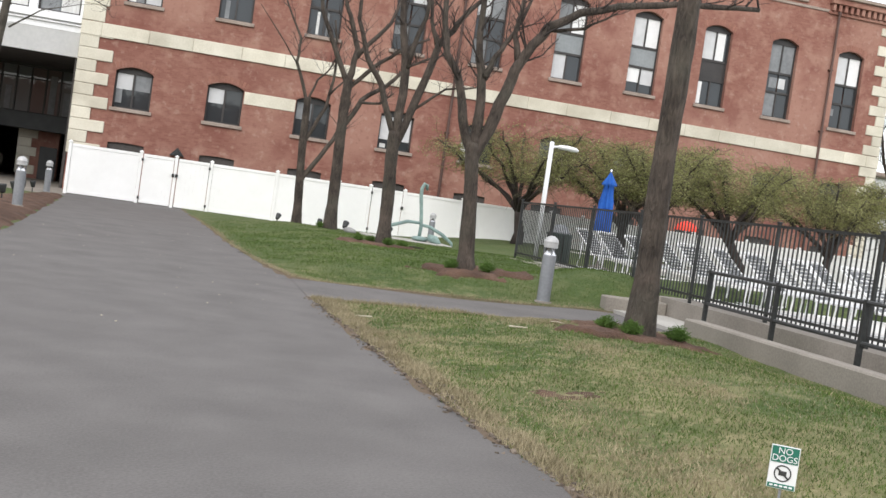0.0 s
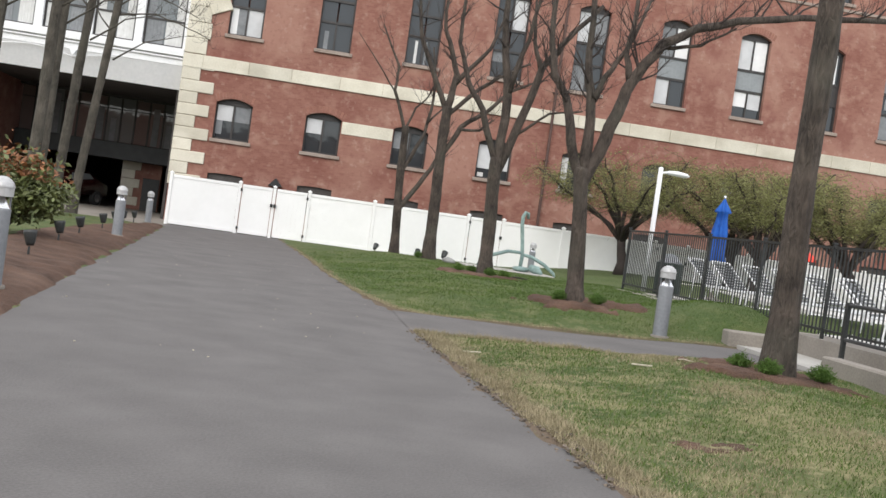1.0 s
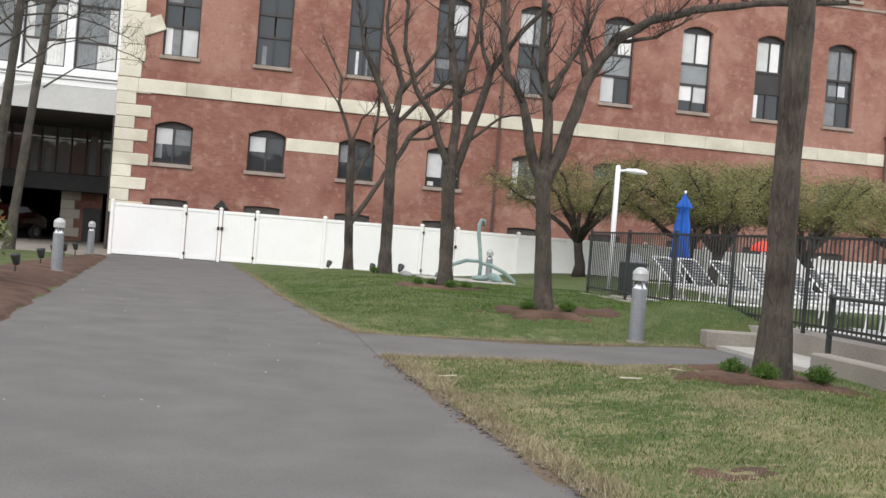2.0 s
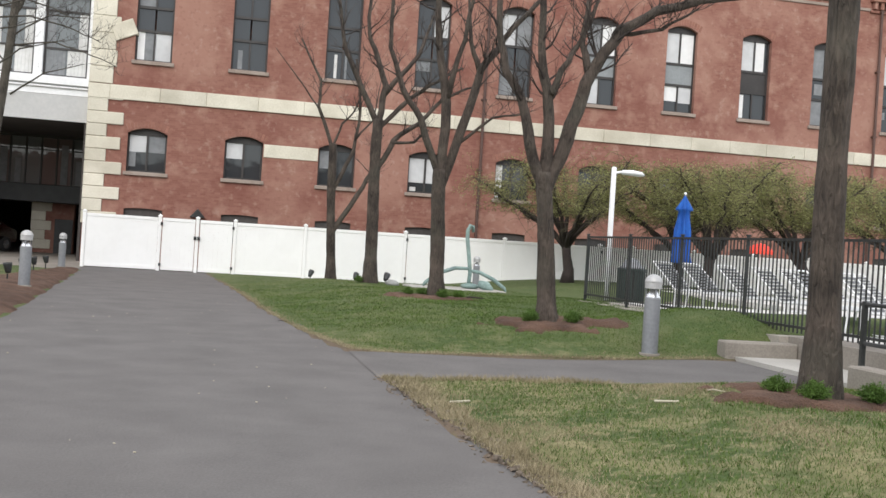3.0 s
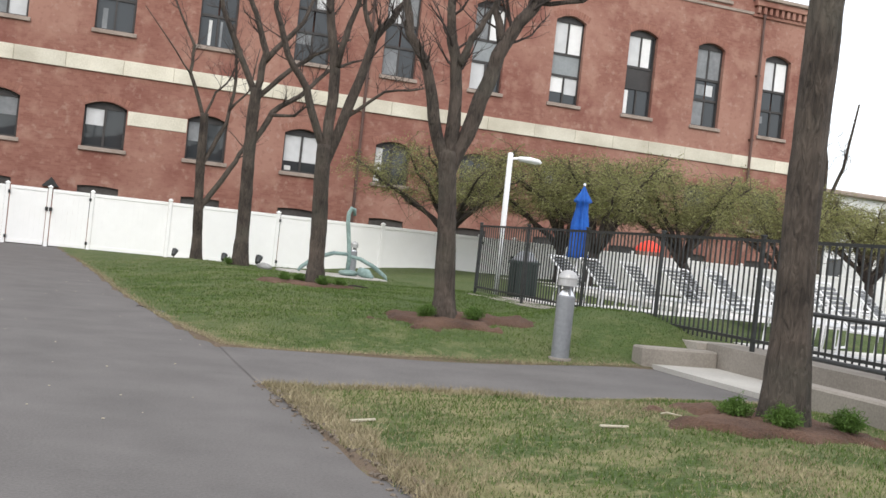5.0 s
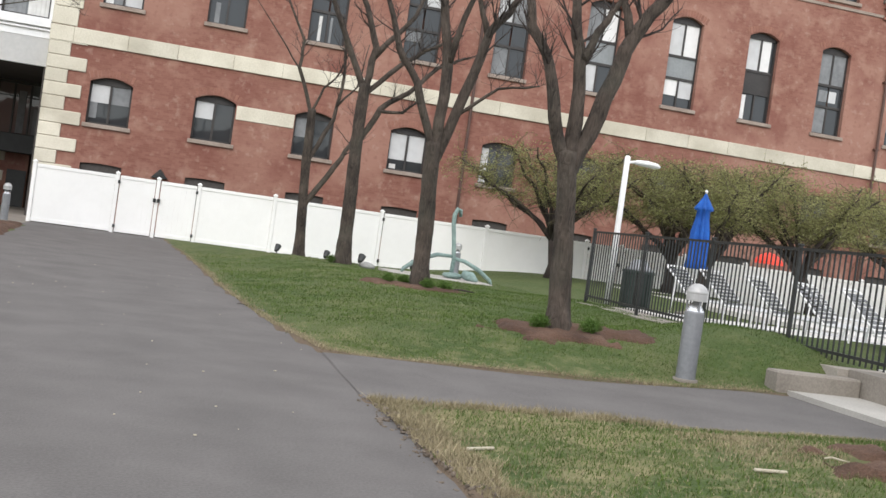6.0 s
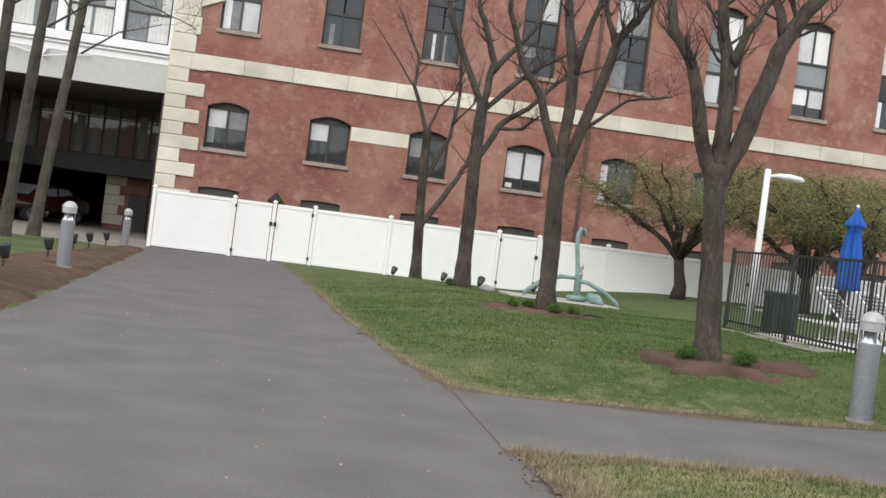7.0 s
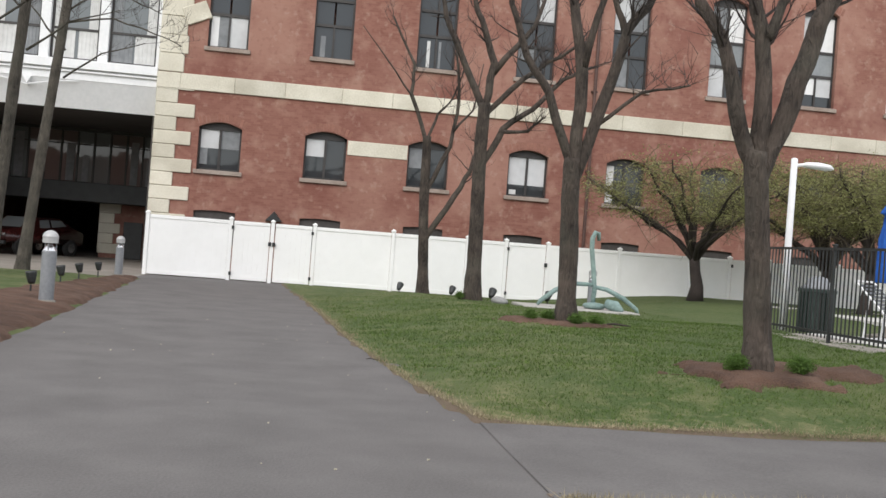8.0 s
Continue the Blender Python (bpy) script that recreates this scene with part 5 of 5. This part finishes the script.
for k, (x, y, s) in enumerate(((5.66, 1.48, 0.14), (5.80, 1.14, 0.15), (6.34, 1.14, 0.16), (5.38, 7.50, 0.15), (5.95, 7.36, 0.17), (4.74, 13.4, 0.13), (5.04, 13.6, 0.13), (5.34, 13.05, 0.16), (5.70, 13.25, 0.15), (4.62, 19.7, 0.13))):
    tuft(x, y, s, 60 + k)


def bush(x, y, z, radius, height, seed):
    rng = random.Random(seed)
    b = thing("broadleaf_shrub", (x, y, z), "broadleaf evergreen shrub with rusty upper leaves", "shrub")
    stems = bmesh.new()
    green, rust = [], []
    for k in range(44):
        a, out = rng.uniform(0, 6.28), rng.uniform(0.2, 1.0)
        tip = Vector((radius * out * math.cos(a), radius * out * math.sin(a), height * (0.45 + 0.5 * rng.random()) * (1.15 - 0.35 * out)))
        q = [Vector((0, 0, 0)), tip * 0.4 + Vector((0, 0, 0.1)), tip]
        tube(stems, q, [0.016, 0.010, 0.004], 5)
        for _ in range(230):
            w = q[1].lerp(tip, rng.random() ** 0.6) + Vector((rng.gauss(0, 0.14), rng.gauss(0, 0.14), rng.gauss(0, 0.12)))
            if w.z > 0.12:
                (rust if w.z > height * 0.62 and rng.random() < 0.6 else green).append(w)
    tagged(part("stems", stems, TWIG, b), kind="stuff")
    leaf_mesh("leaves", green, 0.058, OLIVE_LEAF, b, rng, 2.1)
    leaf_mesh("top_leaves", rust, 0.05, RUST_LEAF, b, rng, 2.0, "rust-brown leaves")


bush(-3.3, 9.2, sheet_z(-3.3, 9.2) + 0.03, 0.82, 1.38, 77)


# ---- small things on the lawn and wall ----
CHIP = material("dry_wood", (0.34, 0.30, 0.22), (0.50, 0.46, 0.37), 30, 3, 0.9, 0.2)
STONES = [(3.1, 1.92, 10), (4.62, 1.3, -15)]
for k, (x, y, turn) in enumerate(STONES):
    bm = boxes((-0.10, 0.10, -0.012, 0.012, -0.01, 0.006), bevel=0.004)
    for v in bm.verts:
        v.co += Vector((0, 0.02 * math.sin(v.co.x * 14), 0.006 * math.sin(v.co.x * 30)))
    tagged(part("wood_chip", bm, CHIP), "pale strip of dry wood lying in the grass", "wood chip").matrix_basis = pose(x, y, sheet_z(x, y) + 0.015, 0, 0, turn)

hood = thing("wall_hood", (0.31, FACE, 1.82), "dark peaked metal vent hood on the brick wall", "vent hood")
bm = bmesh.new()
vs = [bm.verts.new(v) for v in ((-0.28, -0.35, 0), (0.28, -0.35, 0), (0.0, -0.35, 0.30), (-0.28, 0.0, 0), (0.28, 0.0, 0), (0.0, 0.0, 0.34))]
for f in ((0, 1, 2), (5, 4, 3), (0, 2, 5, 3), (1, 4, 5, 2), (0, 3, 4, 1)):
    bm.faces.new([vs[k] for k in f])
part("hood", bm, BLACK_STEEL, hood)


grit_rng = random.Random(91)
grit = bmesh.new()
for _ in range(45):
    y = grit_rng.uniform(-1.5, 14)
    x = grit_rng.uniform(along(LEFT_EDGE, y) + 0.1, along(RIGHT_EDGE, y) - 0.1)
    w = grit_rng.uniform(0.004, 0.009)
    box(grit, -w, w, -w * 0.7, w * 0.7, 0, w * 0.8, pose(x, y, path_z(y) + 0.001, 0, 0, grit_rng.uniform(0, 180)))
tagged(part("grit", grit, CHIP), "pale bits of grit scattered on the asphalt drive", "grit", kind="stuff")

crumb_rng = random.Random(17)
clods = bmesh.new()
for _ in range(900):
    y = crumb_rng.uniform(-6.5, 3.6)
    x = along(RIGHT_EDGE, y) + crumb_rng.gauss(0.09, 0.06) + 0.06 * noise.noise(Vector((0, y * 2.5, 5)))
    w = crumb_rng.uniform(0.004, 0.015) * (1.0 if crumb_rng.random() < 0.9 else 1.7)
    m = pose(x, y, max(path_z(y), sheet_z(x, y)) + w * 0.1, crumb_rng.uniform(-25, 25), crumb_rng.uniform(-25, 25), crumb_rng.uniform(0, 180))
    box(clods, -w, w, -w * 0.75, w * 0.75, -w * 0.5, w * 0.45, m)
for v in clods.verts:
    v.co += Vector((crumb_rng.uniform(-1, 1), crumb_rng.uniform(-1, 1), crumb_rng.uniform(-1, 1))) * 0.004
SOIL = material("crumbled_soil", (0.085, 0.068, 0.054), (0.19, 0.155, 0.122), 60, 6, 1.0, 0.6, 0.01, vary=0.35, island=True)
tagged(part("crumbled_edge", clods, SOIL), "crumbs of soil and broken asphalt along the drive's edge", "soil", kind="stuff")
for x, y, turn, size in ((5.95, 12.95, -35, 0.36), (2.11, 9.32, -15, 0.13), (5.05, 1.32, -25, 0.14)):
    bm = bmesh.new()
    tube(bm, [(-size / 2, 0, 0.012), (-size * 0.2, 0.02, 0.02), (size * 0.15, -0.012, 0.018), (size / 2, 0.015, 0.012)], [0.03 * size, 0.044 * size, 0.038 * size, 0.016 * size], 7, 0.15, crumb_rng)
    tagged(part("fallen_stick", bm, TWIG if size != 0.14 else CHIP), "short piece of fallen branch lying on the ground", "stick").matrix_basis = pose(x, y, sheet_z(x, y) + (0.05 if x > 3 else 0.065), 0, 0, turn)

# ---- lawn sign ----
SIGN_GREEN = material("sign_green", (0.010, 0.13, 0.085), (0.016, 0.16, 0.11), 10, 3, 0.5, 0.02)
INK = material("sign_ink", (0.02, 0.02, 0.02), (0.05, 0.05, 0.05), 10, 3, 0.6, 0.02)
sign = thing("lawn_sign", (4.025, -4.70, sheet_z(4.025, -4.70) + 0.02), "small green and white no-dogs sign on a wire stake", "sign", turn=-32)
part("board", boxes((-0.065, 0.065, 0.0, 0.006, 0.13, 0.335), bevel=0.002), WHITE_PAINT, sign)
part("stake", boxes((-0.006, 0.006, 0.007, 0.015, -0.1, 0.3)), GREY_METAL, sign)
part("header", boxes((-0.061, 0.061, -0.003, 0.0, 0.255, 0.331)), SIGN_GREEN, sign)
part("footer", boxes((-0.061, 0.061, -0.003, 0.0, 0.134, 0.155)), SIGN_GREEN, sign)
for k in range(5):
    part("bar", boxes((-0.052 + 0.022 * k, -0.036 + 0.022 * k, -0.006, -0.003, 0.141, 0.149)), WHITE_PAINT, sign)
for words, z in (("NO", 0.297), ("DOGS", 0.262)):
    curve = bpy.data.curves.new("lettering", "FONT")
    curve.body, curve.size, curve.align_x, curve.extrude = words, 0.042, "CENTER", 0.001
    curve.materials.append(WHITE_PAINT)
    t = new("lettering", curve)
    t.parent = sign
    t.matrix_basis = pose(0, -0.005, z, 90, 0, 0)
bm = bmesh.new()
ring = [(0.040 * math.cos(2 * math.pi * k / 28), 0.040 * math.sin(2 * math.pi * k / 28)) for k in range(28)]
for k in range(28):
    (x0, z0), (x1, z1) = ring[k], ring[(k + 1) % 28]
    vs = [bm.verts.new(v) for v in ((x0, -0.003, 0.205 + z0), (x1, -0.003, 0.205 + z1), (x1 * 0.84, -0.003, 0.205 + z1 * 0.84), (x0 * 0.84, -0.003, 0.205 + z0 * 0.84))]
    bm.faces.new(vs)
part("ring", bm, INK, sign)
bm = bmesh.new()
box(bm, -0.037, 0.037, -0.005, -0.003, -0.004, 0.004, pose(0, 0, 0.205, 0, 40, 0))
part("slash", bm, INK, sign)
bm = bmesh.new()
box(bm, -0.018, 0.018, -0.0025, -0.0005, -0.011, 0.011, pose(0, 0, 0.205))
part("symbol", bm, INK, sign)


# ---- parked car in the passage ----
CAR_PAINT = material("dark_red_paint", (0.022, 0.005, 0.005), (0.042, 0.009, 0.008), 6, 2, 0.25, 0.0)
TYRE = material("tyre_rubber", (0.012, 0.012, 0.012), (0.03, 0.03, 0.03), 30, 4, 0.9, 0.2)
car = thing("parked_car", (-9.1, 40.3, -0.085), "dark red car parked in the covered passage", "car", turn=62)
prof = [(-2.1, 0.45), (-2.05, 0.85), (-1.2, 0.98), (-0.55, 1.42), (0.9, 1.46), (1.6, 1.05), (2.1, 0.95), (2.12, 0.45)]
bm = bmesh.new()
a = [bm.verts.new((x, -0.85 if z < 1.1 else -0.66, z)) for x, z in prof]
b = [bm.verts.new((x, 0.85 if z < 1.1 else 0.66, z)) for x, z in prof]
bm.faces.new(a)
bm.faces.new(b[::-1])
for k in range(len(prof)):
    j = (k + 1) % len(prof)
    bm.faces.new((a[k], b[k], b[j], a[j]))
bmesh.ops.recalc_face_normals(bm, faces=bm.faces[:])
bmesh.ops.bevel(bm, geom=bm.edges[:], offset=0.06, segments=2, affect="EDGES")
body = part("body", bm, CAR_PAINT, car, flat=False)
# the pale glass colour paints a bright reflection on side windows and windscreen
for pts in (((-0.42, -0.80, 1.05), (0.15, -0.80, 1.05), (0.15, -0.69, 1.36), (-0.36, -0.70, 1.33)), ((0.25, -0.80, 1.05), (1.2, -0.80, 1.05), (0.85, -0.69, 1.38), (0.25, -0.69, 1.36))):
    bm = bmesh.new()
    bm.faces.new([bm.verts.new((x, y - 0.04, z)) for x, y, z in pts])
    part("window", bm, SILVER_GLASS, car)
bm = bmesh.new()
bm.faces.new([bm.verts.new(v) for v in ((-1.21, -0.62, 1.03), (-1.21, 0.62, 1.03), (-0.63, 0.56, 1.42), (-0.63, -0.56, 1.42))])
part("windscreen", bm, SILVER_GLASS, car)
part("grille", boxes((-2.16, -2.04, -0.34, 0.34, 0.56, 0.74), bevel=0.015), BLACK_STEEL, car)
part("bumper", boxes((-2.20, -2.02, -0.78, 0.78, 0.36, 0.50), bevel=0.03), BLACK_STEEL, car)
for x in (-1.35, 1.35):
    for y in (-0.8, 0.8):
        bm = bmesh.new()
        lathe(bm, [(0.2, -0.1), (0.32, -0.09), (0.32, 0.09), (0.2, 0.1)], 20, pose(x, y, 0.32, 90, 0, 0))
        wheel = part("wheel", bm, TYRE, car)
        bm = bmesh.new()
        lathe(bm, [(0.02, -0.11), (0.19, -0.105), (0.19, 0.105), (0.02, 0.11)], 16, pose(x, y, 0.32, 90, 0, 0))
        part("rim", bm, CHROME, wheel)
for x, y in ((-2.1, -0.6), (-2.1, 0.6), (2.12, -0.6), (2.12, 0.6)):
    part("headlight", boxes((x - 0.05, x + 0.03, y - 0.16, y + 0.16, 0.68, 0.80), bevel=0.02), CHROME, car)

# ---- distance ----
PALE_SIDING = material("pale_siding", (0.55, 0.56, 0.56), (0.68, 0.68, 0.67), 4, 0.6, 0.7, 0.05)
far = thing("pale_house", (0, 0, 0), "distant pale clapboard house beyond the brick building", "house")
part("wall", boxes((41, 70, 60, 75, -0.1, 8.2)), PALE_SIDING, far)
part("roof", boxes((40.6, 70.4, 59.6, 75.4, 8.2, 8.6), bevel=0.1), SILL, far)
for k in range(5):
    for z in (1.5, 4.9):
        x = 42.0 + 3.2 * k
        w = part("window", boxes((x, x + 1.3, 59.93, 60.02, z, z + 1.9)), GLASS, far)
        part("frame", boxes((x - 0.1, x + 1.4, 59.95, 59.99, z - 0.1, z + 2.0)), WHITE_PAINT, w)
bare_tree((36.0, 38.0), 4.5, 0.2, [(0.1, 0.4, [(0, 4.2), (-1.0, 6.5), (-1.6, 9.5)]), (0.1, -0.4, [(0, 4.3), (0.9, 6.8), (1.2, 10)]), (0.09, 0.8, [(0, 4.3), (0.1, 7.0), (-0.3, 10.5)]), (0.07, 0.8, [(0, 3.4), (-1.2, 4.6), (-2.4, 6.3)])], 71, "bare tree beyond the end of the brick building", 0.1, "far bare trees", 3)


# ---- far side of the court ----
tagged(part("wall_south", boxes((-70, 70, -64, -63, -0.3, 11.0)), BRICK), "brick wall closing the far side of the court", "wall", kind="structure")
behind = bare_tree((-9.0, -30.0), 5.0, 0.2, [(0.11, 0.4, [(0, 4.6), (-1.2, 7.0), (-2.2, 10.5)]), (0.11, -0.4, [(0, 4.7), (1.1, 7.4), (1.6, 11.5)]), (0.10, 0.8, [(0, 4.7), (0.1, 8.0), (-0.3, 12.5)]), (0.07, 0.8, [(0, 3.6), (-1.6, 5.2), (-3.0, 7.2)]), (0.07, -0.6, [(0, 3.8), (1.7, 5.5), (3.2, 7.6)])], 72, "bare tree on the far side of the court", 0.1, "far bare trees", 3)
for x, y, turn in ((2.0, -34.0, 70), (13.0, -29.0, 150), (24.0, -33.0, 210), (34.0, -28.0, 300)):
    copy_thing(behind, pose(x, y, -0.1, 0, 0, turn))


# ---- grass blades ----
def blades(name, label, count, mat, where, length, seed):
    rng = np.random.default_rng(seed)
    verts, faces = [], []
    while len(faces) < count:
        x, y = rng.uniform(1.0, 8.6), rng.uniform(-7.0, 26.0)
        if rng.random() < 0.5 * smooth((y - 6) / 4) + 0.5 * smooth((y - 11) / 14):
            continue
        if not where(x, y, rng) or (x > 7.35 and y < 6.0):
            continue
        z = sheet_z(x, y) - 0.004
        a, h = rng.uniform(0, 6.28), length * rng.uniform(0.5, 1.3)
        w = 0.0035 * (1.6 if y > 8 else 1)
        dx, dy = math.cos(a) * w, math.sin(a) * w
        lx, ly = rng.normal(0, 0.5) * h, rng.normal(0, 0.5) * h
        n = len(verts)
        verts += [(x - dx, y - dy, z), (x + dx, y + dy, z), (x + lx, y + ly, z + h)]
        faces.append((n, n + 1, n + 2))
    me = bpy.data.meshes.new(name)
    me.from_pydata(verts, [], faces)
    me.materials.append(mat)
    tagged(new(name, me), label, "grass", kind="stuff")


GREEN_BLADE = material("green_blade", (0.042, 0.080, 0.013), (0.094, 0.142, 0.028), 3, 0.8, 0.6, 0, vary=0.35, island=True, spec=0.2)
STRAW_BLADE = material("straw_blade", (0.20, 0.170, 0.102), (0.35, 0.300, 0.195), 3, 0.8, 0.8, 0, vary=0.3, island=True, spec=0.2)


def patchy(x, y):
    return noise.noise(Vector((x * 0.9, y * 0.9, 5))) + 0.6 * noise.noise(Vector((x * 3.1, y * 3.1, 6)))


def in_mulch(x, y):
    return any(math.hypot((x - tx + 0.05) / 1.02, (y - ty + 0.05) / 0.68) < 0.72 for tx, ty in TREES[:3])


blades("grass", "green lawn grass with uneven blades", 130000, GREEN_BLADE, lambda x, y, r: on_path(x, y) < -0.04 and math.hypot((x - 3.97) / 0.4, (y + 1.97) / 0.22) > 1.0 * r.random() ** 0.6 and not in_mulch(x, y) and patchy(x, y) < r.uniform(-0.1, 0.9) and (-on_path(x, y)) > r.uniform(0, 0.5), 0.030, 1)
blades("dry_grass", "straw-coloured dead grass along the worn lawn edge", 62000, STRAW_BLADE, lambda x, y, r: on_path(x, y) < -0.05 and not in_mulch(x, y) and ((-on_path(x, y)) < 0.04 + r.exponential(0.14 if y < 3.6 else 0.06) and (x < 4.5 or y > 3) or (y < 4 and x < 5.4 and noise.noise(Vector((x * 0.9, y * 0.9, 5))) > r.uniform(0.05, 1.1)) or (y < 6 and r.random() < 0.05)), 0.030, 2)
blades("dead_tuft_grass", "pale tufts of dead grass hanging over the edge of the drive", 10000, STRAW_BLADE, lambda x, y, r: y < 4.6 and x < 5.0 and 0.0 < -on_path(x, y) - 0.05 - 0.10 * (noise.noise(Vector((x * 2.3, y * 2.3, 8))) + 0.4) < 0.22 and noise.noise(Vector((x * 4.5, y * 4.5, 11))) > r.uniform(-0.5, 0.4), 0.060, 3)
